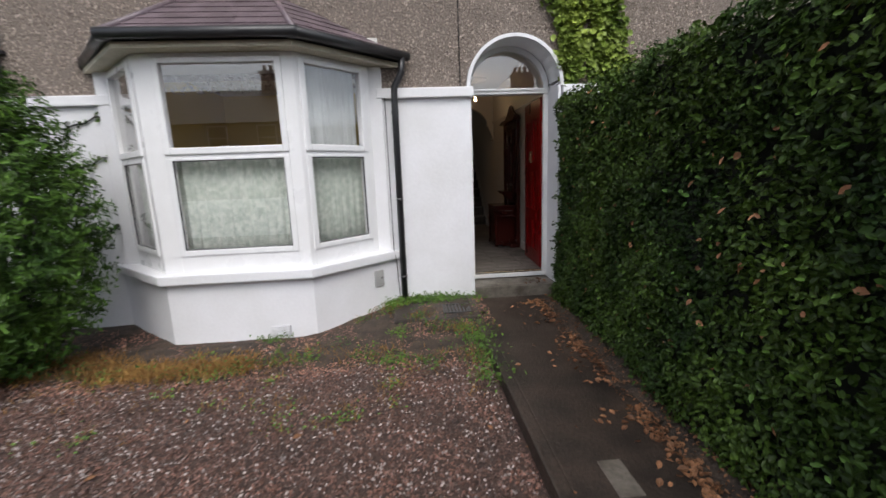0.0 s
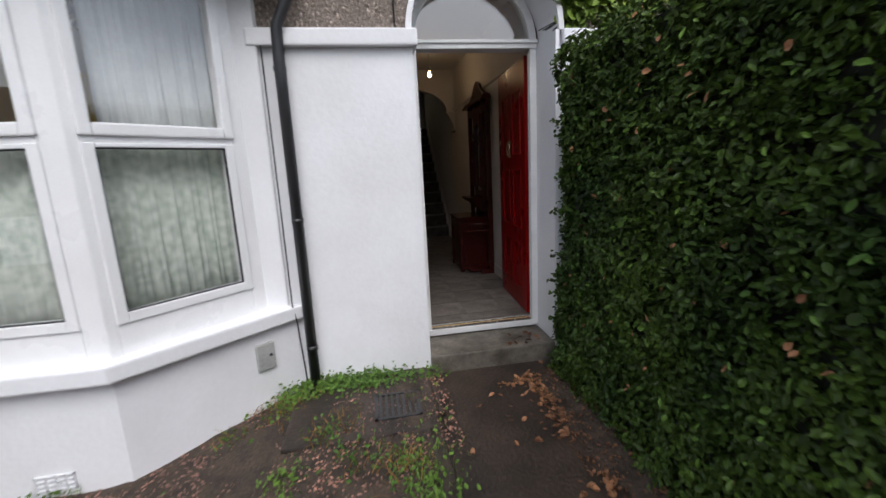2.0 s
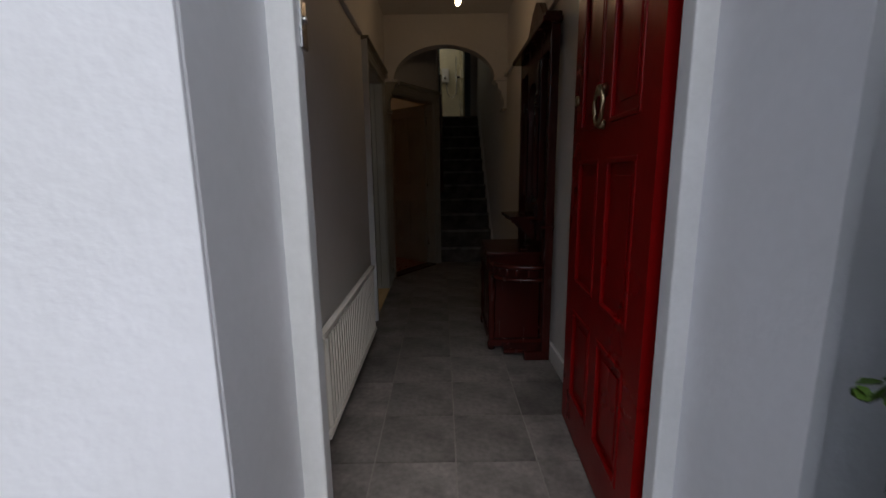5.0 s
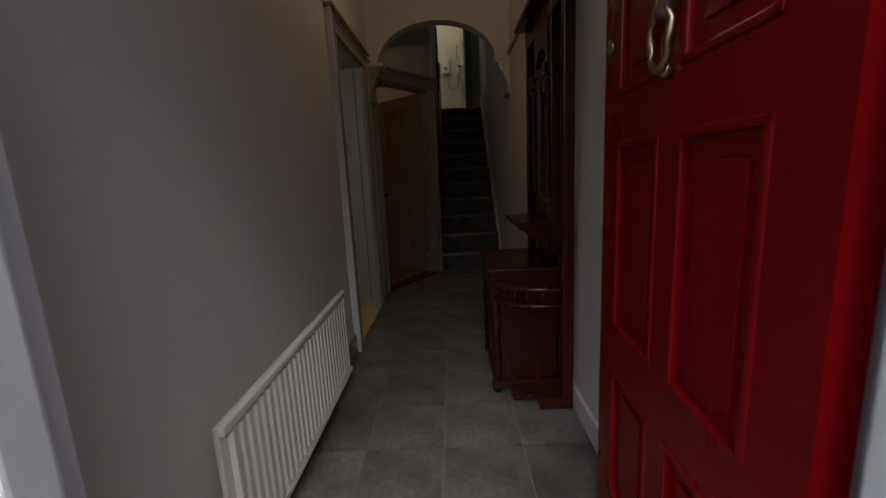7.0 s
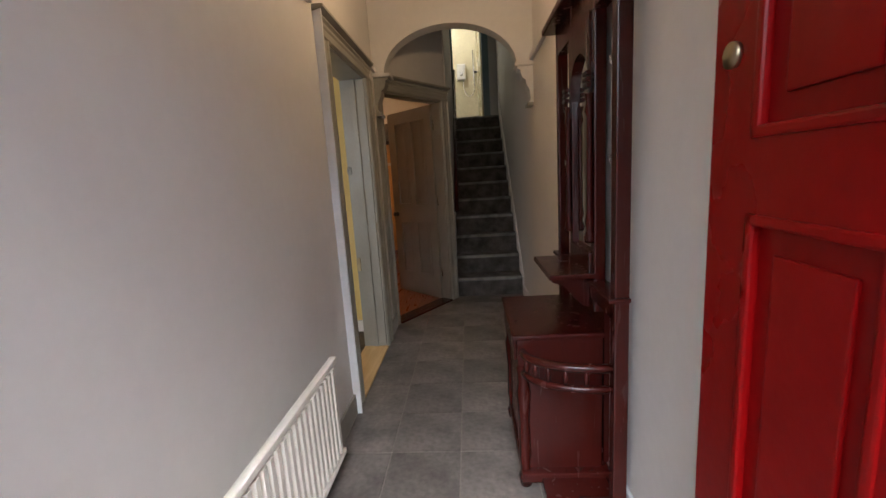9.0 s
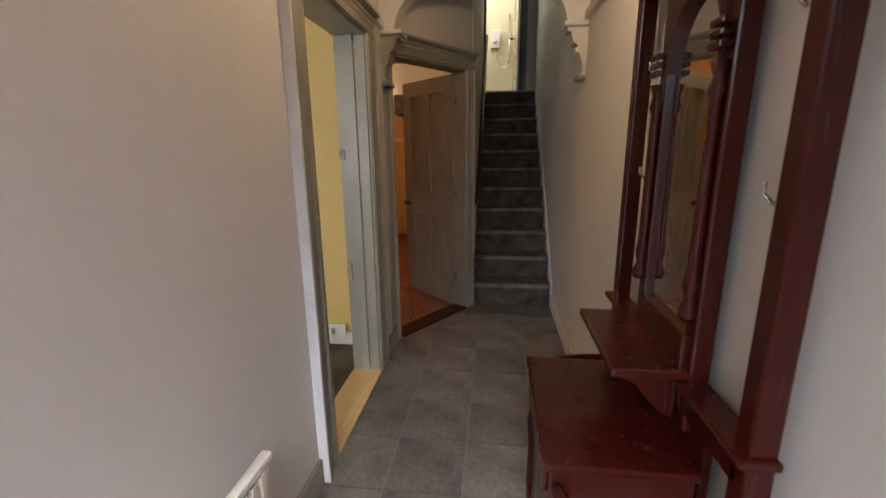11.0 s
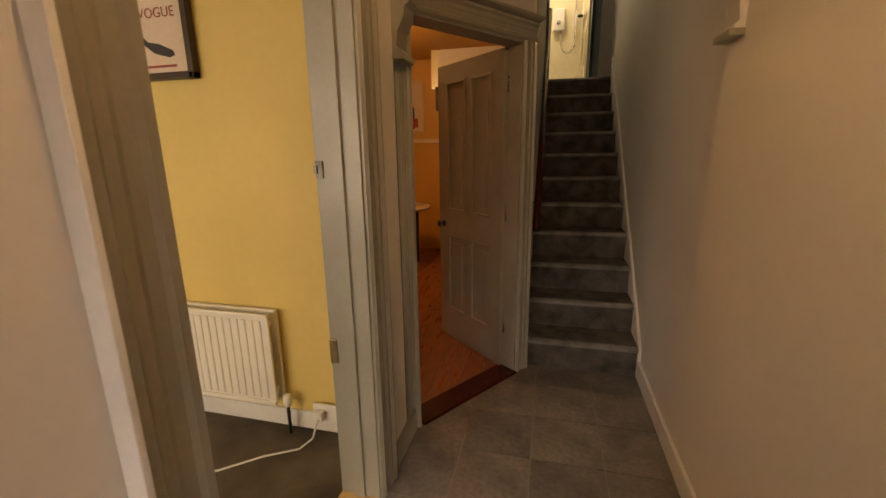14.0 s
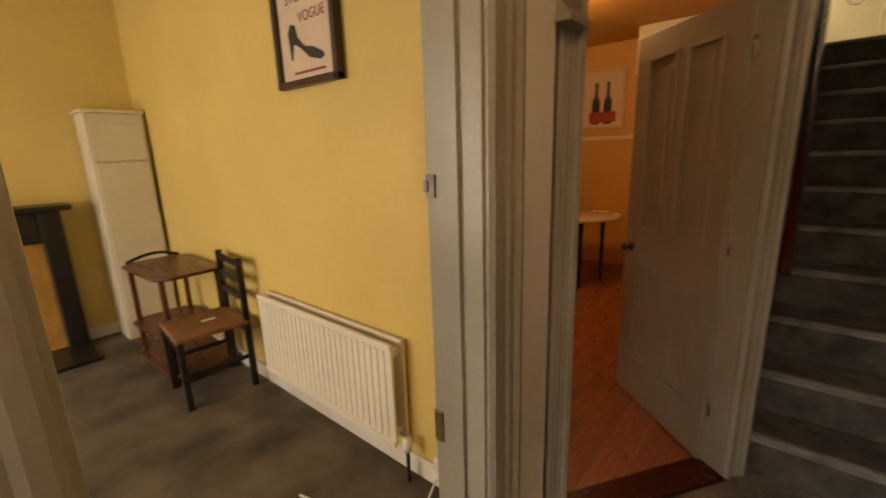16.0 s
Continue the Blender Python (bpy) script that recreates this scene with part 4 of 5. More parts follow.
# black cast fireplace on the chimney wall
fp = thing("fireplace", (RX + 0.2, 2.2, 0), "black painted fireplace with mantel shelf", "fireplace")
part("mantel_shelf", box(RX, RX + 0.3, 1.55, 2.98, 1.12, 1.16, 0.01), BLACK_WOOD, fp)
part("jamb", box(RX, RX + 0.2, 2.79, 2.92, 0, 1.12, 0.01), BLACK_WOOD, fp)
part("jamb", box(RX, RX + 0.2, 1.6, 1.73, 0, 1.12, 0.01), BLACK_WOOD, fp)
part("frieze", box(RX, RX + 0.16, 1.73, 2.79, 0.88, 1.12, 0.008), BLACK_WOOD, fp)
ORANGE_TILE = mat("orange_tile", (0.5, 0.26, 0.07), 0.2, 0, 8, 0.15, 40, 0.05)
for y in (2.56, 1.73):
    part("tiled_slip", box(RX, RX + 0.1, y, y + 0.23, 0, 0.88), ORANGE_TILE, fp, "orange glazed tile slip")
part("hearth", box(RX, RX + 0.55, 1.6, 2.92, 0, 0.03, 0.005), BLACK_WOOD, fp)

# chair and side table
CM = Matrix.Translation((-2.47, 3.29, 0)) @ pose(0, 0, 0, 0, 0, 85)
RUSH = mat("woven_rush_seat", (0.26, 0.115, 0.045), 0.7, 0, 12, 0.2, 120, 0.6, (0.17, 0.075, 0.03))
chair = thing("dining_chair", (-2.48, 3.29, 0), "black wooden dining chair with woven brown seat", "chair")
for x, y, h in ((-0.19, -0.19, 0.43), (-0.19, 0.17, 0.43), (0.19, -0.19, 0.86), (0.19, 0.17, 0.86)):
    part("leg", box(x - 0.018, x + 0.018, y - 0.018, y + 0.018, 0, h, 0.005, CM), BLACK_WOOD, chair)
part("seat", box(-0.21, 0.2, -0.21, 0.19, 0.425, 0.46, 0.012, CM), RUSH, chair, "woven brown seat")
for z in (0.58, 0.69, 0.8):
    part("back_slat", box(0.178, 0.202, -0.18, 0.16, z, z + 0.045, 0.006, CM), BLACK_WOOD, chair)
for a in ((-0.19, 0.19, -0.2, -0.18), (-0.19, 0.19, 0.16, 0.18)):
    part("stretcher", box(a[0], a[1], a[2], a[3], 0.2, 0.225, 0.004, CM), BLACK_WOOD, chair)
for a in ((-0.2, -0.18), (0.18, 0.2)):
    part("seat_rail", box(a[0], a[1], -0.19, 0.17, 0.37, 0.425, 0.004, CM), BLACK_WOOD, chair)
solid("paper_slip", box(-0.02, 0.06, -0.03, 0.0, 0.461, 0.464, 0, CM), WHITE_PLASTIC, "small white slip on the chair seat", "paper")
TM = Matrix.Translation((-2.97, 3.31, 0)) @ pose(0, 0, 0, 0, 0, 2)
trolley = thing("side_table", (-2.9, 3.3, 0), "brown two-tier wooden side table with raised rim", "table")
octo = [(-0.36, -0.15), (-0.29, -0.215), (0.29, -0.215), (0.36, -0.15), (0.36, 0.15), (0.29, 0.215), (-0.29, 0.215), (-0.36, 0.15)]
for z, n in ((0.72, "top"), (0.3, "lower_shelf"), (0.06, "lower_shelf")):
    part(n, prism(octo, 0.022, TM @ Matrix.Translation((0, 0, z)), 0.005), BROWN_WOOD, trolley)
for x in (-0.29, 0.29):
    for y in (-0.17, 0.17):
        part("leg", box(x - 0.015, x + 0.015, y - 0.015, y + 0.015, 0, 0.72, 0.004, TM), BROWN_WOOD, trolley)
part("rim_handle", tube([TM @ Vector((-0.35 + 0.04 * math.sin(k * math.pi / 10), -0.17 + 0.034 * k, 0.745 + 0.045 * math.sin(k * math.pi / 10))) for k in range(11)], 0.011, 8), BLACK_WOOD, trolley, "dark curved rim handle")

# ---- kitchen ----
struct("floor_kitchen", box(-4.2, 0.2, 3.66, 7.8, -0.3, -0.006), GROUT, "dark bed under the laminate", "floor")
struct("wall_kitchen", joined(box(-4.3, -4.2, 3.66, 7.8, -0.1, 2.9), box(-4.2, -0.42, 3.661, 3.68, -0.1, 2.9), box(0.12, 0.149, 4.6, 7.8, -0.1, 2.9)), ORANGE, "orange painted kitchen wall", "wall")
WX0, WX1, WZ0, WZ1, KY = -3.35, -2.05, 0.98, 2.25, 7.7
struct("wall_kitchen_back", joined(box(-4.2, WX0, KY, KY + 0.3, -0.1, 2.9), box(WX1, 0.15, KY, KY + 0.3, -0.1, 2.9), box(WX0, WX1, KY, KY + 0.3, -0.1, WZ0), box(WX0, WX1, KY, KY + 0.3, WZ1, 2.9)), ORANGE, "orange painted kitchen window wall", "wall")
struct("ceiling_kitchen", box(-4.3, 0.15, 3.66, 8, 2.62, 2.72), ORANGE, "orange painted kitchen ceiling", "ceiling")
kwn = thing("window_4", (-2.7, KY + 0.1, WZ0), "white framed kitchen window onto the yard", "window", kind="structure")
part("frame", joined(box(WX0, WX1, KY + 0.08, KY + 0.14, WZ0, WZ0 + 0.06, 0.005), box(WX0, WX1, KY + 0.08, KY + 0.14, WZ1 - 0.06, WZ1, 0.005), box(WX0, WX0 + 0.06, KY + 0.08, KY + 0.14, WZ0, WZ1, 0.005), box(WX1 - 0.06, WX1, KY + 0.08, KY + 0.14, WZ0, WZ1, 0.005), box(-2.73, -2.67, KY + 0.08, KY + 0.14, WZ0, WZ1, 0.005), box(WX0, WX1, KY + 0.08, KY + 0.14, 1.62, 1.67, 0.005)), UPVC, kwn)
g = part("pane", box(WX0 + 0.05, WX1 - 0.05, KY + 0.105, KY + 0.111, WZ0 + 0.05, WZ1 - 0.05), GLASS, kwn)
g.visible_shadow = False
part("sill", box(WX0 - 0.05, WX1 + 0.05, KY - 0.05, KY + 0.1, WZ0 - 0.03, WZ0 + 0.005, 0.006), FRAME_WHITE, kwn)
struct("wall_yard", box(-5, 0.5, 11, 11.3, -0.3, 1.9), CONCRETE, "grey yard wall behind the kitchen", "wall")
CUR = mat("brown_floral_curtain", (0.36, 0.24, 0.15), 0.9, 0, 14, 0.2, 60, 0.2, (0.2, 0.13, 0.09))
for xa, xb in ((-2.2, -1.85), (-3.5, -3.2)):
    verts, faces, n = [], [], 40
    for i in range(n + 1):
        s = xa + (xb - xa) * i / n
        for z in (0.75, 2.35):
            verts.append((s, KY - 0.09 + 0.03 * math.sin(i * 1.1), z))
    for i in range(n):
        faces.append((i * 2, i * 2 + 2, i * 2 + 3, i * 2 + 1))
    c = tagged(new("curtain", raw("curtain", verts, faces, CUR)), "brown patterned kitchen curtain drawn aside", "curtain", "kitchen curtains")
    c.modifiers.new("thick", "SOLIDIFY").thickness = 0.004
table = thing("round_table", (-1.5, 6.75, 0), "round pale-topped kitchen table with dark legs", "table")
part("tabletop", lathe(-1.5, 6.75, ((0.44, 0.72), (0.46, 0.73), (0.46, 0.745), (0.45, 0.75)), 36), mat("pale_tabletop", (0.62, 0.52, 0.4), 0.25, 0, 5, 0.05, 50, 0.03), table)
for a in range(4):
    x, y = -1.5 + 0.3 * math.cos(a * 1.571 + 0.6), 6.75 + 0.3 * math.sin(a * 1.571 + 0.6)
    part("leg", lathe(x, y, ((0.018, 0), (0.022, 0.4), (0.028, 0.72)), 10), BLACK_WOOD, table)
kp = thing("framed_print", (-1.5, KY - 0.02, 1.62), "framed bottle print on the orange wall", "picture")
FX0, FX1, FZ0, FZ1 = -1.88, -1.34, 1.66, 2.36
for a, b, c, d in ((FX0, FX1, FZ0, FZ0 + 0.03), (FX0, FX1, FZ1 - 0.03, FZ1), (FX0, FX0 + 0.03, FZ0 + 0.03, FZ1 - 0.03), (FX1 - 0.03, FX1, FZ0 + 0.03, FZ1 - 0.03)):
    part("frame_side", box(a, b, KY - 0.03, KY, c, d, 0.004), PINE, kp)
part("print", box(FX0 + 0.02, FX1 - 0.02, KY - 0.012, KY - 0.002, FZ0 + 0.02, FZ1 - 0.02), POSTER, kp)
for x in (-1.68, -1.54):
    part("bottle_drawing", prism([(x - 0.05, 1.72), (x + 0.05, 1.72), (x + 0.05, 1.98), (x + 0.018, 2.05), (x + 0.018, 2.2), (x - 0.018, 2.2), (x - 0.018, 2.05), (x - 0.05, 1.98)], 0.002, XZ @ Matrix.Translation((0, 0, KY - 0.0145))), INK, kp)
part("label_drawing", box(-1.76, -1.44, KY - 0.0165, KY - 0.0142, 1.74, 1.86), RED_INK, kp)
struct("trim_dado", joined(box(-1.9, 0.12, KY - 0.025, KY, 1.53, 1.58, 0.006)), CABW, "cream dado rail on the kitchen wall", "trim")
# unseen pendant with glowing bulb, added to go with the kitchen fill
kl2 = thing("kitchen_pendant", (-1.4, 5.6, 2.62), "unseen lit bulb on a short pendant, added to brighten the kitchen", "ceiling light")
part("cord", tube([(-1.4, 5.6, 2.62), (-1.4, 5.6, 2.47)], 0.005, 6), WHITE_PLASTIC, kl2)
part("holder", lathe(-1.4, 5.6, ((0.014, 2.47), (0.02, 2.43)), 10), WHITE_PLASTIC, kl2)
kb = part("bulb", lathe(-1.4, 5.6, ((0.012, 2.43), (0.018, 2.415), (0.03, 2.38), (0.031, 2.36), (0.02, 2.335), (0.004, 2.328)), 14), BULB, kl2, "glowing filament bulb")
kb.visible_shadow = False


# hall pendant
hp = thing("hall_pendant", (0.44, 2.37, HC), "bare lit bulb hanging from a plaster ceiling rose", "ceiling light")
part("ceiling_rose", lathe(0.44, 2.37, ((0.2, HC), (0.2, HC - 0.012), (0.15, HC - 0.03), (0.06, HC - 0.04), (0.05, HC - 0.06)), 28), CEILING_PAINT, hp)
part("cord", tube([(0.44, 2.37, HC - 0.05), (0.44, 2.37, 2.49)], 0.004, 6), WHITE_PLASTIC, hp)
part("holder", lathe(0.44, 2.37, ((0.012, 2.5), (0.018, 2.49), (0.018, 2.44)), 12), WHITE_PLASTIC, hp)
bulb = part("bulb", lathe(0.44, 2.37, ((0.01, 2.44), (0.014, 2.43), (0.021, 2.405), (0.022, 2.39), (0.014, 2.372), (0.003, 2.367)), 14), BULB, hp, "glowing filament bulb")
bulb.visible_shadow = False

# ---- mahogany hall stand ----
hs = thing("hall_stand", (0.95, 1.95, 0), "polished dark mahogany hall stand with arched mirror and umbrella rails", "hall stand")
Y0, Y1, YC = 1.53, 2.37, 1.95
WB = 0.965
for y in (Y0, Y1):
    part("post", box(WB - 0.05, WB, y - 0.024, y + 0.024, 0, 2.0, 0.006), MAHOGANY, hs)
    part("foot", box(WB - 0.16, WB, y - 0.03, y + 0.03, 0, 0.06, 0.012), MAHOGANY, hs)
part("cornice", joined(box(WB - 0.11, WB, Y0 - 0.07, Y1 + 0.07, 1.96, 1.99, 0.008), box(WB - 0.09, WB, Y0 - 0.05, Y1 + 0.05, 1.99, 2.02, 0.008)), MAHOGANY, hs)
part("pediment", prism([(Y0 - 0.02, 2.02), (Y1 + 0.02, 2.02), (Y1 - 0.1, 2.06), (YC + 0.2, 2.1), (YC + 0.1, 2.19), (YC, 2.23), (YC - 0.1, 2.19), (YC - 0.2, 2.1), (Y0 + 0.1, 2.06)], 0.04, YZ @ Matrix.Translation((0, 0, WB - 0.045)), 0.005), MAHOGANY, hs)
part("crest_rail", box(WB - 0.05, WB, Y0, Y1, 1.84, 1.96, 0.006), MAHOGANY, hs)
M0, M1, MB = YC - 0.147, YC + 0.147, 0.95
for y in (M0 - 0.022, M1 + 0.022):
    part("mirror_stile", box(WB - 0.045, WB, y - 0.026, y + 0.026, 0.72, 1.85, 0.006), MAHOGANY, hs)
    for k in range(3):
        part("reed_block", box(WB - 0.075, WB - 0.055, y - 0.026, y + 0.026, 1.58 + k * 0.022, 1.595 + k * 0.022, 0.004), MAHOGANY, hs)
    part("colonnette", tube([(WB - 0.055, y, z) for z in (1.0, 1.02, 1.05, 1.08, 1.12, 1.48, 1.5, 1.53, 1.56)], [0.018, 0.022, 0.012, 0.018, 0.013, 0.011, 0.018, 0.012, 0.02], 10), MAHOGANY, hs)
part("arch_frame", prism([(M0 - 0.01, 1.5)] + arc(YC, 1.6, 0.14, 0.14) + [(M1 + 0.01, 1.5), (M1 + 0.01, 1.85), (M0 - 0.01, 1.85)], 0.05, YZ @ Matrix.Translation((0, 0, WB - 0.052))), MAHOGANY, hs)
part("mirror", prism([(M0 - 0.005, MB)] + [(M0 - 0.005, 1.6)] + arc(YC, 1.6, 0.145, 0.15)[1:-1] + [(M1 + 0.005, 1.6), (M1 + 0.005, MB)], 0.005, YZ @ Matrix.Translation((0, 0, WB - 0.03))), MIRROR, hs, "bevelled arched mirror plate")
part("mirror_bottom_rail", box(WB - 0.055, WB, M0 - 0.01, M1 + 0.01, 0.87, 0.955, 0.006), MAHOGANY, hs)
part("mid_rail", box(WB - 0.05, WB - 0.002, Y0, Y1, 0.77, 0.84, 0.006), MAHOGANY, hs)
part("rail_cap", box(WB - 0.075, WB, Y0 - 0.04, Y1 + 0.04, 0.838, 0.856, 0.006), MAHOGANY, hs)
part("glove_shelf", box(WB - 0.22, WB - 0.04, YC - 0.2, YC + 0.2, 0.858, 0.88, 0.006), MAHOGANY, hs)
for y in (YC - 0.14, YC + 0.14):
    part("shelf_bracket", prism([(0, 0), (0.15, 0.0), (0.15, -0.02), (0.1, -0.04), (0.06, -0.09), (0.03, -0.12), (0.0, -0.13)], 0.025, axes((WB - 0.05, y - 0.012, 0.858), (-1, 0, 0), (0, 0, 1), (0, 1, 0)), 0.003), MAHOGANY, hs)
part("back_panel", box(WB - 0.025, WB - 0.004, YC - 0.26, YC + 0.26, 0.1, 0.82), MAHOGANY, hs)
TX = 0.605
part("table_top", box(TX - 0.02, WB - 0.02, YC - 0.27, YC + 0.27, 0.64, 0.662, 0.008), MAHOGANY, hs)
part("drawer_case", box(TX, WB - 0.03, YC - 0.26, YC + 0.25, 0.52, 0.64, 0.004), MAHOGANY, hs)
part("drawer_front", box(TX - 0.012, TX, YC - 0.22, YC + 0.22, 0.54, 0.63, 0.005), MAHOGANY, hs)
part("side_panel", box(TX + 0.03, WB - 0.03, YC - 0.25, YC - 0.232, 0.06, 0.52, 0.003), MAHOGANY, hs)
part("side_panel", box(TX + 0.03, WB - 0.03, YC + 0.232, YC + 0.25, 0.06, 0.52, 0.003), MAHOGANY, hs)
part("front_panel", box(TX + 0.012, TX + 0.03, YC - 0.25, YC + 0.25, 0.06, 0.52, 0.003), MAHOGANY, hs)
for y in (YC - 0.25, YC + 0.25):
    part("front_leg", lathe(TX + 0.02, y, ((0.024, 0), (0.03, 0.04), (0.018, 0.08), (0.026, 0.14), (0.022, 0.3), (0.03, 0.42), (0.022, 0.46), (0.028, 0.53)), 12), MAHOGANY, hs)
part("base_plinth", box(TX, WB, YC - 0.29, YC + 0.29, 0.03, 0.075, 0.008), MAHOGANY, hs)
for s in (-1, 1):
    ye, yi = (Y0 if s < 0 else Y1), YC + s * 0.26
    curve = []
    for k in range(13):
        a = k / 12 * math.pi / 2
        curve.append((WB - 0.05 - (WB - 0.07 - TX) * math.cos(a) ** 0.9 if k < 12 else WB - 0.05, yi + (ye - yi) * math.sin(a)))
    for z, r in ((0.59, 0.017), (0.51, 0.014)):
        part("umbrella_rail", tube([(x, y, z) for x, y in curve], r, 10), MAHOGANY, hs)
    for k in (2, 4, 6, 8, 10):
        x, y = curve[k]
        part("spindle", lathe(x, y, ((0.006, 0.515), (0.011, 0.55), (0.006, 0.585)), 8), MAHOGANY, hs)
    part("drip_tray", box(TX + 0.08, WB - 0.02, min(ye, yi) + 0.02, max(ye, yi) - 0.02, 0.03, 0.055, 0.006), MAHOGANY, hs)
    for z in (1.62, 1.3):
        y = (M0 - 0.09 + Y0) / 2 if s < 0 else (M1 + 0.09 + Y1) / 2
        solid("coat_hook", tube([(RW, y, z), (RW - 0.03, y, z - 0.01), (RW - 0.05, y, z + 0.01), (RW - 0.05, y, z + 0.03)], 0.005, 8), CHROME, "small dull metal coat hook on the wall", "hook", "hall hooks")

# hall floor tiles
P = 0.333
tile_mesh = mesh_of("tile", box(0, P - 0.006, 0, P - 0.006, -0.004, 0.0), TILE)
floor_hall = struct("floor_hall", box(L, RW, 0.1, 0.104, -0.01, -0.0042), GROUT, "grey stone-look floor tiles in the hall", "floor")
for i in range(-2, 5):
    for j in range(0, 14):
        x0, y0 = 0.017 + (i - 1) * P, 0.25 + (j - 1) * P + (0.0 if i % 2 else 0.0)
        a, b, c, d = max(x0, L), min(x0 + P - 0.006, RW), max(y0, 0.1), min(y0 + P - 0.006, 4.5)
        if b - a < 0.01 or d - c < 0.01:
            continue
        whole = b - a > P - 0.01 and d - c > P - 0.01
        corner = (Vector((a, d, 0)) - K0).dot(kn)
        if (Vector((b, c, 0)) - K0).dot(kn) < -0.03:
            continue
        if corner < -0.03:
            tb = box(a, b, c, d, -0.004, 0.0)
            bmesh.ops.bisect_plane(tb, geom=tb.verts[:] + tb.edges[:] + tb.faces[:], plane_co=K0 - kn * 0.02, plane_no=kn, clear_inner=True)
            ob = new("tile", mesh_of("tile", tb, TILE))
        else:
            ob = new("tile", tile_mesh if whole else mesh_of("tile", box(a, b, c, d, -0.004, 0.0), TILE))
            if whole:
                ob.location = (x0, y0, random.uniform(-0.0008, 0.0008))
        ob.parent = floor_hall
# kitchen planks
floor_plank = struct("floor_kitchen_planks", box(-4.2, -4.19, 3.7, 7.7, -0.006, -0.001), LAMINATE, "red-brown laminate plank floor", "floor")
for i in range(32):
    x = -4.18 + i * 0.135
    s = -random.random()
    while s < 4.0:
        a, b = max(0, s), min(4.0, s + 1.3)
        ob = new("plank", mesh_of("plank", box(x, x + 0.132, 3.69 + a, 3.69 + b - 0.004, -0.0058, -0.002), LAMINATE))
        ob.parent = floor_plank
        s += 1.3

# ---- planting and loose ground cover ----
rng = np.random.default_rng(7)


def leaf_cloud(pos, nrm, length, width):
    """Folded leaves at pos that face about nrm. Returns vertices and faces."""
    n = len(pos)
    nrm = nrm + rng.normal(0, 0.45, (n, 3))
    nrm /= np.linalg.norm(nrm, axis=1)[:, None]
    t = np.cross(nrm, rng.normal(0, 1, (n, 3)))
    t /= np.linalg.norm(t, axis=1)[:, None] + 1e-9
    s = np.cross(nrm, t)
    ln = length * rng.uniform(0.65, 1.35, (n, 1))
    wd = ln * width * rng.uniform(0.8, 1.2, (n, 1))
    base, tip = pos - t * ln / 2, pos + t * ln / 2 - nrm * ln * 0.14
    mid = pos - nrm * wd * 0.22
    side = [pos + s * wd * q + t * ln * r - nrm * ln * 0.03 * abs(r) for q, r in ((-0.42, -0.26), (-0.47, 0.12), (0.47, 0.12), (0.42, -0.26))]
    v = np.stack((base, side[0], side[1], tip, side[2], side[3], mid), 1).reshape(-1, 3)
    k = np.arange(n)[:, None, None] * 7
    f = (k + np.array([[0, 1, 6], [1, 2, 6], [2, 3, 6], [3, 4, 6], [4, 5, 6], [5, 0, 6]])).reshape(-1, 3)
    return v.tolist(), f.tolist()


def wave(p, s, o=0.0):
    return np.sin(p[:, 1] * 2.1 * s + o) * np.sin(p[:, 2] * 2.7 * s + 1.3 + o) + 0.5 * np.sin(p[:, 1] * 5.3 * s + 2 + o) * np.sin(p[:, 2] * 6.1 * s + o)


def hedge_face(y):
    return 0.855 + 0.05 * (np.clip(y, -5, 0) + 0.6)


HT, HE = 1.95, -0.56
hedge = thing("hedge", (1.4, -4, -0.2), "tall clipped dark green privet hedge along the path", "hedge")
# solid block whose near-black colour stands for shade behind the leaves
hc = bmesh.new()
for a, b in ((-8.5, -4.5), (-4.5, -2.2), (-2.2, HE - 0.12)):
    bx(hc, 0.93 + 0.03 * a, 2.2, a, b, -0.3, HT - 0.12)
part("core", hc, HEDGE_CORE, hedge, "near-black core block, its colour standing in for shade between the leaves")
each = 9
n = 9500 * each
p = np.repeat(np.column_stack((np.zeros(n // each), HE - 6.0 * rng.random(n // each) ** 1.35, -0.18 + (HT + 0.15) * rng.random(n // each))), each, 0)
bunch = np.repeat(rng.exponential(0.035, n // each), each)
p += rng.normal(0, 0.026, (n, 3))
p[:, 1] = np.minimum(p[:, 1], HE + 0.02)
low = np.clip((0.35 - p[:, 2]) / 0.5, 0, 1)
p[:, 0] = hedge_face(p[:, 1]) + 0.03 * wave(p, 1.3) + 0.022 * wave(p, 3.1, 2) + bunch + rng.normal(0, 0.014, n) - 0.035 - 0.05 * np.clip(low, 0, 1) * rng.random(n) + 0.1 * np.clip((p[:, 2] - HT + 0.15) / 0.2, 0, 1) ** 2
nn = np.tile((-0.7, -0.1, 0.6), (n, 1)) + np.repeat(rng.normal(0, 0.35, (n // each, 3)), each, 0)
n2 = 12000
q = np.column_stack((0.8 + 1.3 * rng.random(n2), HE - 6.0 * rng.random(n2), np.zeros(n2)))
q[:, 2] = HT + 0.03 * np.sin(q[:, 1] * 4) * np.sin(q[:, 0] * 5) + rng.normal(0, 0.03, n2)
n3 = 5000
e = np.column_stack((0.83 + 1.3 * rng.random(n3), np.zeros(n3), -0.15 + (HT + 0.1) * rng.random(n3)))
e[:, 1] = HE + 0.02 * np.sin(e[:, 2] * 9) + rng.normal(0, 0.03, n3)
e[:, 0] = np.minimum(e[:, 0], 2.1)
fringe = rng.random(n) < 0.75 * np.clip((p[:, 2] - HT + 0.35) / 0.4, 0, 1)
v, f = leaf_cloud(np.vstack((q, p[fringe])), np.vstack((np.tile((-0.2, 0, 1.0), (n2, 1)), nn[fringe])), 0.034, 0.55)
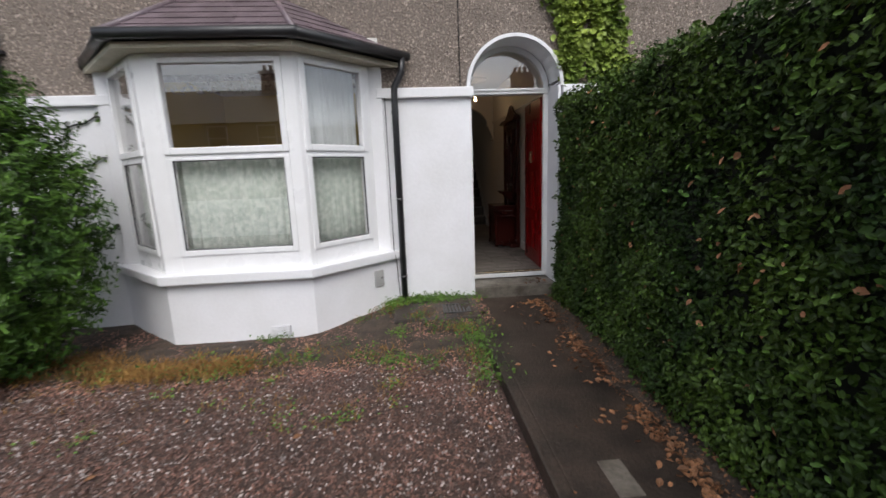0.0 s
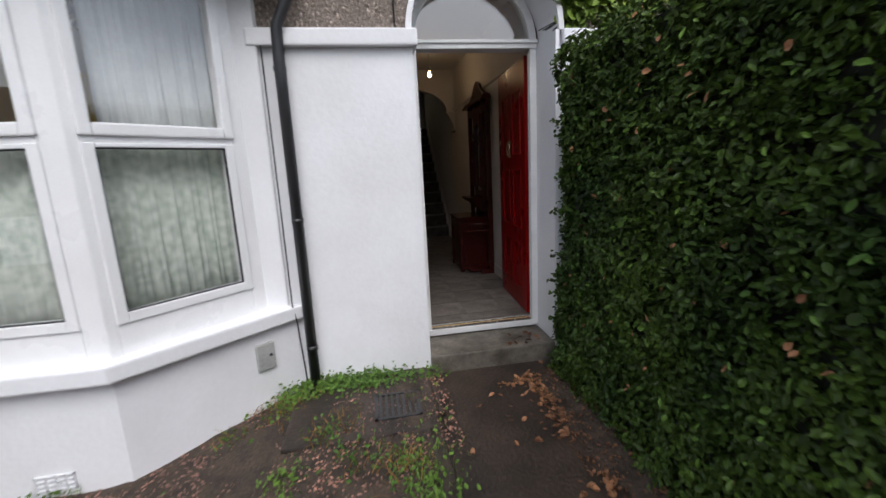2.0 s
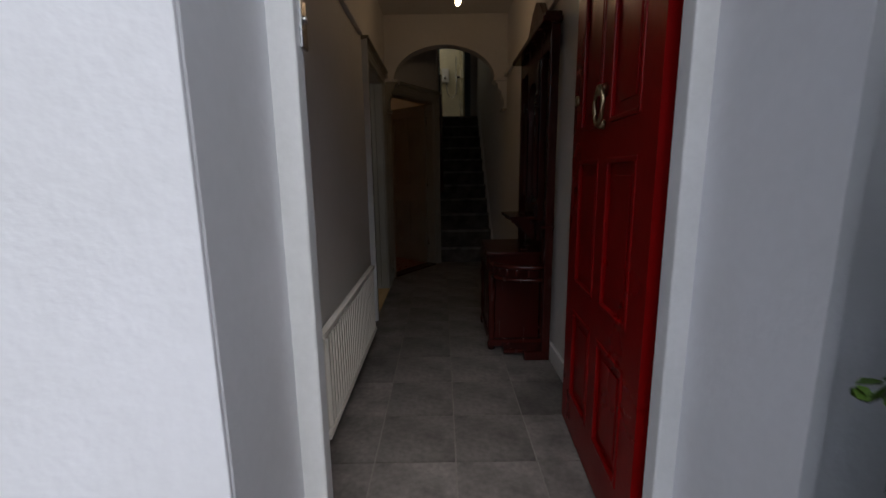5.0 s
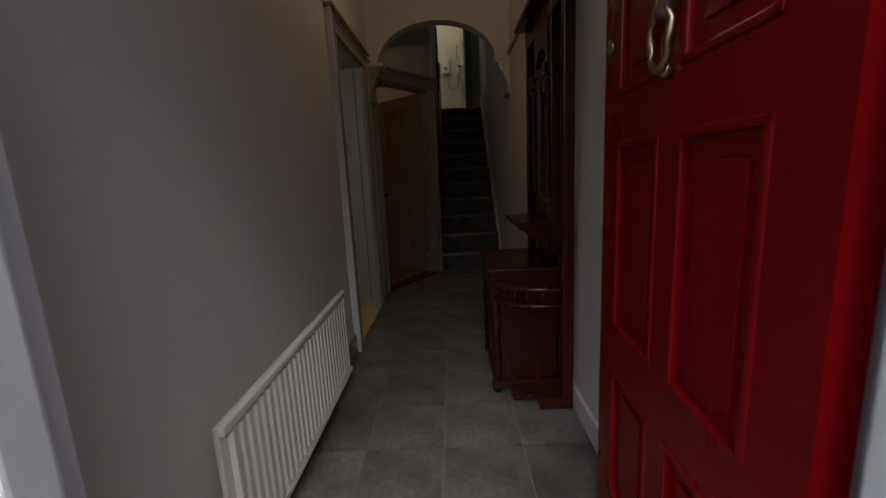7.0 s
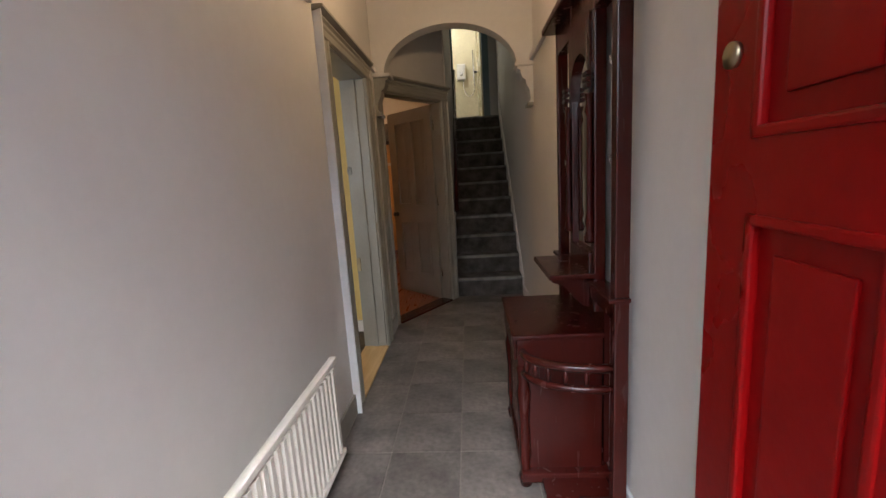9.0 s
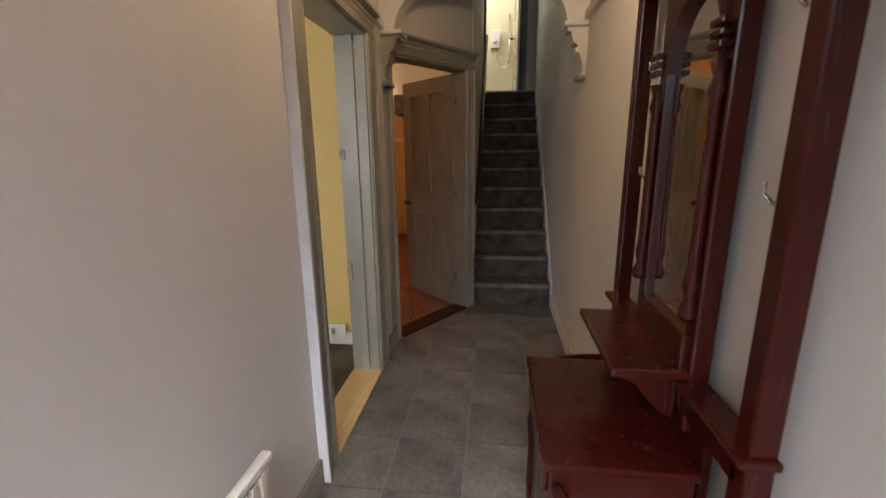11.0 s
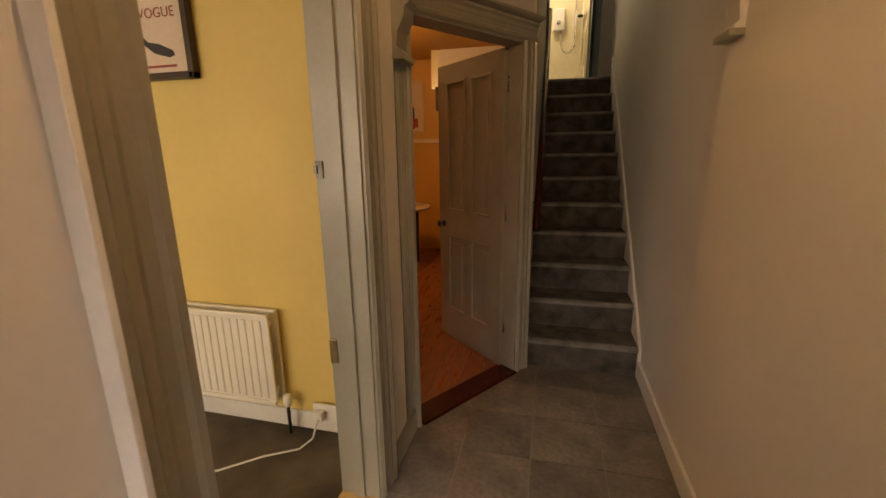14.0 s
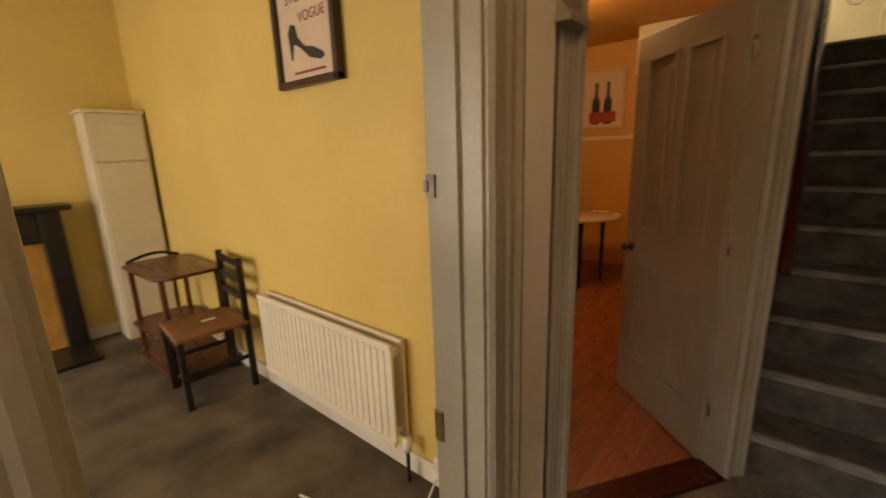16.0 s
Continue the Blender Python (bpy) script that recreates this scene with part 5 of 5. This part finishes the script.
ob = new("top_foliage", raw("top_foliage", v, f, HEDGE_TOP))
ob.parent, ob.location = hedge, (-1.4, 4, 0.2)
tagged(ob, "lighter young leaves along the clipped top", kind="stuff")
p, nn = p[~fringe], nn[~fringe]
v, f = leaf_cloud(np.vstack((p, e)), np.vstack((nn, np.tile((-0.3, 0.8, 0.5), (n3, 1)))), 0.034, 0.55)
ob = new("foliage", raw("foliage", v, f, HEDGE_LEAF))
ob.parent, ob.location = hedge, (-1.4, 4, 0.2)
tagged(ob, "small glossy dark green leaves", kind="stuff")
n = 600
p = np.column_stack((np.zeros(n), HE - 4.5 * rng.random(n), 0.1 + 1.75 * rng.random(n)))
p[:, 0] = hedge_face(p[:, 1]) - 0.045 + rng.normal(0, 0.015, n)
v, f = leaf_cloud(p, np.tile((-0.8, 0, 0.5), (n, 1)), 0.034, 0.55)
ob = new("pale_foliage", raw("pale_foliage", v, f, WEED_LEAF))
ob.parent, ob.location = hedge, (-1.4, 4, 0.2)
tagged(ob, "scattered yellow-green young leaves", kind="stuff")
n = 130
p = np.column_stack((np.zeros(n), HE - 4.0 * rng.random(n), 0.1 + 1.75 * rng.random(n)))
p[:, 0] = hedge_face(p[:, 1]) - 0.05
v, f = leaf_cloud(p, np.tile((-0.8, 0, 0.5), (n, 1)), 0.036, 0.6)
ob = new("dead_foliage", raw("dead_foliage", v, f, DEAD_LEAF))
ob.parent, ob.location = hedge, (-1.4, 4, 0.2)
tagged(ob, "caught dead brown leaves", kind="stuff")
# stray shoots by the door reveal
for k in range(9):
    z = 0.15 + 0.17 * k + rng.uniform(-0.05, 0.05)
    pts = [(0.87, HE + 0.02, z)]
    d = Vector((-0.5, 0.12, rng.uniform(-0.4, 0.6))).normalized()
    for i in range(4):
        d = (d + Vector(rng.normal(0, 0.25, 3))).normalized()
        pts.append(tuple(Vector(pts[-1]) + d * rng.uniform(0.02, 0.035)))
    part("shoot", tube(pts, 0.0025, 5), HEDGE_CORE, hedge)
    pp = np.repeat(np.array(pts[1:]), 3, 0) + rng.normal(0, 0.012, (12, 3))
    v, f = leaf_cloud(pp, np.tile((-0.3, -0.6, 0.7), (12, 1)), 0.03, 0.6)
    ob = new("shoot_leaves", raw("shoot_leaves", v, f, HEDGE_LEAF))
    ob.parent, ob.location = hedge, (-1.4, 4, 0.2)

# bushy shrub at the other end of the bay
bush = thing("shrub", (-4.15, -1.45, -0.29), "leafy bright green shrub beside the bay", "shrub")
pos, nor = [], []
for k in range(16):
    a = rng.uniform(0, math.tau)
    top = Vector((-4.15 + 0.62 * math.cos(a) * rng.uniform(0.3, 1), -1.45 + 0.62 * math.sin(a) * rng.uniform(0.3, 1), rng.uniform(0.9, 2.15)))
    base = Vector((-4.15 + 0.12 * math.cos(a), -1.45 + 0.12 * math.sin(a), -0.3))
    mid = base.lerp(top, 0.5) + Vector((0.06 * math.cos(a), 0.06 * math.sin(a), 0.1))
    part("branch", tube([base, mid, top], [0.018, 0.012, 0.004], 6), BLACK_WOOD, bush)
for k in range(1800):
    u = rng.normal(0, 1, 3)
    u /= np.linalg.norm(u)
    c = np.array((-4.15, -1.45, 0.95)) + u * np.array((0.78, 0.75, 1.25)) * rng.uniform(0.62, 1.0)
    d = u + np.array((0, 0, 0.5)) + rng.normal(0, 0.3, 3)
    d /= np.linalg.norm(d)
    m = 24
    s = rng.uniform(0, 0.2, m)
    pos.append(c + d * s[:, None] + rng.normal(0, 0.022, (m, 3)))
    nor.append(np.tile(u + np.array((0, 0, 0.6)), (m, 1)))
v, f = leaf_cloud(np.vstack(pos), np.vstack(nor), 0.055, 0.34)
ob = new("foliage", raw("foliage", v, f, BUSH_LEAF))
ob.parent, ob.location = bush, (4.15, 1.45, 0.29)
tagged(ob, "narrow bright green leaves in sprays", kind="stuff")

# climber stems clinging to the render by the shrub
cl = thing("climber", (-3.6, -0.36, 1.2), "thin dark climber stems on the white wall", "climbing plant")
for z0 in (0.85, 1.55, 1.95):
    pts = [(-4.2, -0.36, z0 - 0.15)]
    for i in range(7):
        pts.append((pts[-1][0] + 0.1, -0.345, z0 - 0.15 + 0.03 * i + rng.uniform(-0.03, 0.03)))
    part("stem", tube(pts, 0.008, 5), BLACK_WOOD, cl)
    v, f = leaf_cloud(np.repeat(np.array(pts), 6, 0) + rng.normal(0, 0.03, (48, 3)) * (1, 0.3, 1), np.tile((0, -1, 0.3), (48, 1)), 0.04, 0.6)
    ob = new("leaves", raw("leaves", v, f, HEDGE_LEAF))
    ob.parent, ob.location = cl, (3.6, 0.36, -1.2)

# ivy over the pebbledash
ivy = thing("ivy", (1.1, -0.33, 2.1), "yellow-green ivy climbing the pebbledash beside the door arch", "ivy")
pos = []
for k in range(26):
    x = rng.uniform(0.75, 1.6)
    z = 2.1
    pts = [(x, -0.315, z)]
    while z < 4.2:
        z += 0.12
        x += rng.normal(-0.012, 0.04)
        if (x - CX) ** 2 + (z - CZ) ** 2 < 0.6 ** 2:
            x = CX + math.sqrt(max(0, 0.6 ** 2 - (z - CZ) ** 2)) + 0.02
        pts.append((x, -0.312, z))
        pos.append(np.array((x, -0.345, z)) + rng.normal(0, 0.05, (11, 3)) * (1, 0.28, 1))
    part("stem", tube(pts, 0.004, 5), BLACK_WOOD, ivy)
pos = np.vstack(pos)
v, f = leaf_cloud(pos, np.tile((0, -0.9, 0.5), (len(pos), 1)), 0.07, 0.85)
ob = new("foliage", raw("foliage", v, f, IVY_LEAF))
ob.parent, ob.location = ivy, (-1.1, 0.33, -2.1)
tagged(ob, "lime green lobed leaves", kind="stuff")

# stones: pebbledash grit and garden gravel
OCT = np.array([(1, 0, 0), (-1, 0, 0), (0, 1, 0), (0, -1, 0), (0, 0, 1), (0, 0, -1)], float)
OCF = np.array([(0, 2, 4), (2, 1, 4), (1, 3, 4), (3, 0, 4), (2, 0, 5), (1, 2, 5), (3, 1, 5), (0, 3, 5)])


def stones(pos, size, flat):
    n = len(pos)
    a = rng.uniform(0, math.tau, n)
    c, s = np.cos(a), np.sin(a)
    sc = size * rng.uniform(0.5, 1.3, (n, 1)) * rng.uniform(0.65, 1.1, (n, 3)) * np.array(flat)
    v = OCT[None] * sc[:, None] * rng.uniform(0.75, 1.2, (n, 6, 1))
    x, y = v[:, :, 0] * c[:, None] - v[:, :, 1] * s[:, None], v[:, :, 0] * s[:, None] + v[:, :, 1] * c[:, None]
    tilt = rng.normal(0, 0.35, (n, 1))
    v = np.stack((x, y, v[:, :, 2] + x * tilt), 2) + pos[:, None]
    f = np.arange(n)[:, None, None] * 6 + OCF
    return v.reshape(-1, 3).tolist(), f.reshape(-1, 3).tolist()


n = 15000
p = np.column_stack((rng.uniform(-4.9, 2.6, n), np.full(n, -0.29), rng.uniform(2.1, 3.5, n)))
keep = (p[:, 0] - CX) ** 2 + (p[:, 2] - CZ) ** 2 > 0.54 ** 2
p = p[keep]
v, f = stones(p, 0.016, (1, 0.6, 1))
GRIT = mat("pebbledash_grit", (0.3, 0.25, 0.21), 0.7, 0, 30, 0.25, 90, 0.2, (0.2, 0.165, 0.14), 0.4)
tagged(new("pebbledash_grit", raw("pebbledash_grit", v, f, GRIT)), "coarse brown grit bedded in the wall", "grit", kind="stuff")

n = 80000
p = np.column_stack((rng.uniform(-4.6, -0.18, n), -1.45 - 4.2 * rng.random(n) ** 1.25, rng.uniform(-0.296, -0.279, n)))
edge = -1.62 + 0.1 * np.sin(p[:, 0] * 3.1) + 0.06 * np.sin(p[:, 0] * 7.7 + 1)
p = p[p[:, 1] < edge + rng.normal(0, 0.07, n)]
pale = rng.random(len(p)) < 0.12
for nm, mt, sel, lab in (("gravel", STONE_RED, ~pale, "wet reddish-brown garden gravel"), ("pale_gravel", STONE_PALE, pale, "pale chips among the garden gravel")):
    v, f = stones(p[sel], 0.0122, (1.1, 0.85, 0.75))
    tagged(new(nm, raw(nm, v, f, mt)), lab, "gravel", kind="stuff")

# crumbs of earth and grit over the soil, apron and path edge
n = 9000
p = np.column_stack((rng.uniform(-4.6, 0.0, n), rng.uniform(-1.85, -0.45, n), np.zeros(n)))
r = np.clip((p[:, 0] + 1.9) / 1.2, 0, 1) * np.clip((p[:, 1] + 1.7) / 0.7, 0, 1)
p[:, 2] = -0.272 + 0.11 * r
v, f = stones(p, 0.01, (1.2, 0.9, 0.6))
tagged(new("soil_crumbs", raw("soil_crumbs", v, f, STONE_RED)), "crumbs of earth and stray gravel on the soil", "soil", kind="stuff")

# earth strip under the bay
verts, faces, nx, ny = [], [], 90, 18
for i in range(nx + 1):
    for j in range(ny + 1):
        x, y = -5.0 + 4.83 * i / nx, -1.85 + 1.55 * j / ny
        h = noise.noise(Vector((x * 3, y * 3, 0))) * 0.02 + noise.noise(Vector((x * 9, y * 9, 4))) * 0.01
        rise = 0.11 * max(0, min(1, (x + 1.9) / 1.2)) * max(0, min(1, (y + 1.7) / 0.7))
        verts.append((x, y, -0.3 + 0.03 * max(0, min(1, (y + 1.85) / 0.35)) + h + rise))
for i in range(nx):
    for j in range(ny):
        k = i * (ny + 1) + j
        faces.append((k, k + ny + 1, k + ny + 2, k + 1))
tagged(new("soil_bed", raw("soil_bed", verts, faces, SOIL)), "bare damp dark soil along the bay foot", "soil", kind="structure")


def blades(pos, h, spread, width=0.004):
    v, f = [], []
    for b in pos:
        d = Vector((rng.normal(0, spread), rng.normal(0, spread), 1)).normalized()
        s = Vector((rng.normal(), rng.normal(), 0)).normalized() * width
        ln = h * rng.uniform(0.4, 1.2)
        b = Vector(b)
        mid, tip = b + d * ln * 0.6, b + d * ln + Vector((d.x, d.y, -0.35)) * ln * 0.35
        k = len(v)
        v += [b - s, b + s, mid + s * 0.7, mid - s * 0.7, tip]
        f += [(k, k + 1, k + 2, k + 3), (k + 3, k + 2, k + 4)]
    return v, f


def clumps(spots, each, r):
    out = []
    for x, y, z in spots:
        m = int(each * rng.uniform(0.5, 1.4))
        out.append(np.column_stack((x + rng.normal(0, r, m), y + rng.normal(0, r, m), np.full(m, z))))
    return np.vstack(out)


edge_spots = [(x, -1.5 + 0.14 * math.sin(x * 3) + rng.uniform(-0.16, 0.12), -0.27) for x in np.linspace(-4.0, -0.3, 30)]
path_spots = [(-0.17 + rng.uniform(-0.1, 0.03), y, -0.2) for y in np.linspace(-2.2, -0.75, 10)]
foot_spots = [(x, -0.42 + rng.uniform(-0.06, 0.02), -0.16) for x in np.linspace(-1.0, -0.1, 12)] + [(-1.05, -0.62, -0.2), (-0.95, -0.55, -0.18), (-1.25, -0.78, -0.22), (-0.7, -0.95, -0.17), (-0.55, -1.15, -0.2), (-0.35, -1.25, -0.2), (-0.25, -1.4, -0.22), (-0.9, -1.25, -0.2), (-2.1, -1.03, -0.26)]
green = edge_spots[::2] + path_spots + foot_spots
v, f = blades(clumps(edge_spots[::2] + path_spots[::2] + foot_spots[12:], 45, 0.08), 0.06, 0.7)
tagged(new("weed_grass", raw("weed_grass", v, f, WEED_LEAF)), "tufts of green grass and weeds in the cracks", "weeds", kind="stuff")
pos = clumps(green + foot_spots[:8] * 2, 60, 0.07)
pos[:, 2] += np.minimum(rng.exponential(0.022, len(pos)), 0.08)
v, f = leaf_cloud(pos, np.tile((0, -0.3, 1.0), (len(pos), 1)), 0.026, 0.6)
tagged(new("weed_leaves", raw("weed_leaves", v, f, WEED_LEAF)), "small leafy weeds along the wall foot and kerb", "weeds", kind="stuff")
pos = clumps([(x, y, z) for x, y, z in edge_spots if x < -2.2] * 5 + edge_spots[1::2] + foot_spots[12:18], 55, 0.09)
v, f = blades(pos, 0.09, 0.7, 0.0035)
tagged(new("dry_grass", raw("dry_grass", v, f, DRY_GRASS)), "straw-coloured dead grass at the gravel edge", "grass", kind="stuff")
sx = clumps([(x, -1.2 + rng.uniform(-0.25, 0.1), -0.268) for x in np.linspace(-3.3, -1.5, 9)], 4, 0.15)
v, f = stones(sx, 0.02, (1.2, 0.8, 0.4))
tagged(new("soil_debris", raw("soil_debris", v, f, STONE_PALE)), "pale chips of stone on the soil", "debris", kind="stuff")
# sparse seedlings and dead stalks over the gravel edge
scatter = [(rng.uniform(-3.7, -0.25), rng.uniform(-2.5, -1.15), -0.272) for _ in range(70)]
v, f = blades(clumps(scatter, 16, 0.06), 0.06, 0.8, 0.003)
tagged(new("dead_stalks", raw("dead_stalks", v, f, DRY_GRASS)), "withered brown stalks strewn over the gravel edge", "grass", kind="stuff")
pos = clumps(scatter[::2], 22, 0.05)
pos[:, 2] += rng.exponential(0.012, len(pos))
v, f = leaf_cloud(pos, np.tile((0, 0, 1.0), (len(pos), 1)), 0.022, 0.6)
tagged(new("seedlings", raw("seedlings", v, f, WEED_LEAF)), "small green seedlings among the gravel", "weeds", kind="stuff")
# dark litter bank under the hedge
verts, faces, nx, ny = [], [], 6, 120
for i in range(nx + 1):
    for j in range(ny + 1):
        y = -6.5 + (HE - 0.02 + 6.5) * j / ny
        wob = 0.05 * noise.noise(Vector((0, y * 2.3, 1))) + 0.03 * noise.noise(Vector((3, y * 7, 1)))
        x = 0.60 + 0.025 * max(y, -4) + wob + (0.95 - 0.5) * i / nx
        verts.append((x, y, -0.204 + 0.075 * (i / nx) + (0.02 * noise.noise(Vector((x * 12, y * 12, 0))) if i else 0)))
for i in range(nx):
    for j in range(ny):
        k = i * (ny + 1) + j
        faces.append((k, k + ny + 1, k + ny + 2, k + 1))
tagged(new("litter_bank", raw("litter_bank", verts, faces, SOIL)), "dark bank of rotted leaf litter under the hedge", "soil", kind="structure")
n = 1500
yl = HE - 5.2 * rng.random(n)
across = rng.random(n) ** 1.3
p = np.column_stack((0.56 + 0.025 * np.maximum(yl, -4) + 0.3 * across, yl, -0.196 + 0.055 * across + 0.01 * rng.random(n)))
v, f = leaf_cloud(p, np.tile((0, 0, 1.2), (n, 1)), 0.022, 0.6)
tagged(new("leaf_fragments", raw("leaf_fragments", v, f, DEAD_LEAF)), "crumbled dead leaves under the hedge", "leaves", kind="stuff")
# fallen leaves
n = 800
yl = HE - 4.6 * rng.random(n) ** 1.1
off = rng.exponential(0.085, n)
p = np.column_stack((0.64 + 0.02 * yl - off, yl, np.full(n, -0.192) + rng.random(n) * 0.012))
patchy = np.sin(yl * 5.3) + np.sin(yl * 11 + 1) > -0.7
p = p[patchy]
more = np.column_stack((rng.uniform(-3.8, 0.5, 40), rng.uniform(-4.6, -0.6, 40), np.full(40, -0.18)))
more[:, 2] = np.where(more[:, 0] < -0.17, -0.272, -0.193)
step_l = np.column_stack((rng.uniform(0.5, 0.84, 26), rng.uniform(-0.7, -0.1, 26), np.full(26, -0.19)))
step_l[:, 2] = np.where(step_l[:, 1] > -0.36, -0.062, -0.19)
p = np.vstack((p, more, step_l))
v, f = leaf_cloud(p, np.tile((0, 0, 1.6), (len(p), 1)), 0.042, 0.65)
tagged(new("fallen_leaves", raw("fallen_leaves", v, f, DEAD_LEAF)), "brown fallen leaves lying along the path edge", "leaves", kind="stuff")

# ---- across the street ----
struct("road", box(-60, 60, -20, -13, -0.5, -0.28), CONCRETE, "wet asphalt street behind the garden", "road")
SLATE_FAR = mat("dark_far_slate", (0.09, 0.085, 0.09), 0.6, 0, 3, 0.2, 20, 0.3, (0.06, 0.055, 0.06))
HOUSE_WALL = mat("grey_house_render", (0.24, 0.21, 0.18), 0.85, 0, 2, 0.12, 30, 0.3, (0.18, 0.16, 0.14))


def house(x0, label):
    y0, w = -25.0, 9.0
    h = thing("house", (x0, y0 - 3, -0.29), label, "house", "houses across the street")
    part("wall", box(x0 - w / 2, x0 + w / 2, y0 - 7, y0, -0.3, 4.7), HOUSE_WALL, h)
    part("roof", prism([(y0 + 0.4, 4.6), (y0 - 3.5, 7.2), (y0 - 7.4, 4.6)], w, YZ @ Matrix.Translation((0, 0, x0 - w / 2))), SLATE_FAR, h)
    ch = part("chimney", box(x0 - 0.8, x0 + 0.8, y0 - 4.1, y0 - 3.1, 6.5, 8.3), BRICK, h)
    part("chimney_cap", box(x0 - 0.9, x0 + 0.9, y0 - 4.2, y0 - 3.0, 8.15, 8.35), BRICK, ch)
    for k in range(4):
        part("chimney_pot", lathe(x0 - 0.6 + 0.4 * k, y0 - 3.6, ((0.14, 8.3), (0.12, 8.75), (0.14, 8.8)), 10), BRICK, ch)
    for wx in (-2.8, 0.2, 3.0):
        for wz in (0.6, 3.0):
            win = part("window", box(x0 + wx - 0.55, x0 + wx + 0.55, y0, y0 + 0.04, wz, wz + 1.4), BLACK, h)
            part("frame", joined(box(x0 + wx - 0.6, x0 + wx + 0.6, y0, y0 + 0.08, wz - 0.08, wz), box(x0 + wx - 0.6, x0 + wx + 0.6, y0, y0 + 0.08, wz + 1.4, wz + 1.48), box(x0 + wx - 0.6, x0 + wx - 0.53, y0, y0 + 0.08, wz, wz + 1.4), box(x0 + wx + 0.53, x0 + wx + 0.6, y0, y0 + 0.08, wz, wz + 1.4), box(x0 + wx - 0.55, x0 + wx + 0.55, y0, y0 + 0.07, wz + 0.68, wz + 0.74)), FRAME_WHITE, win)
    part("door", box(x0 - 1.6, x0 - 0.7, y0, y0 + 0.05, -0.3, 1.8), BROWN_WOOD, h)
    return h


hA = house(-9.6, "grey rendered house across the street with slate roof and brick chimney")
for dx in (-9.05, 9.05, 18.1):
    copy_thing(hA, Matrix.Translation(hA.location + Vector((dx, 0, 0))))
far_hedge = thing("far_hedge", (-8, -21.5, -0.3), "green garden hedge across the street", "hedge")
# inner shade as a near-black block here too
part("core", box(-30, 14, -22.2, -21.2, -0.3, 1.9), HEDGE_CORE, far_hedge)
n = 16000
p = np.column_stack((rng.uniform(-30, 14, n), -21.1 + rng.normal(0, 0.12, n), -0.2 + 2.3 * rng.random(n)))
v, f = leaf_cloud(p, np.tile((0, 0.8, 0.6), (n, 1)), 0.2, 0.6)
ob = new("foliage", raw("foliage", v, f, BUSH_LEAF))
ob.parent, ob.location = far_hedge, (8, 21.5, 0.3)
tagged(ob, kind="stuff")
gw = thing("garden_wall", (0, -8.6, -0.3), "low rendered garden wall towards the street", "wall")
part("wall", joined(box(-8, -0.5, -8.8, -8.6, -0.3, 0.7), box(0.9, 6, -8.8, -8.6, -0.3, 0.7)), WHITE_RENDER, gw)
part("coping", joined(box(-8, -0.5, -8.84, -8.56, 0.7, 0.76, 0.01), box(0.9, 6, -8.84, -8.56, 0.7, 0.76, 0.01)), CONCRETE, gw)
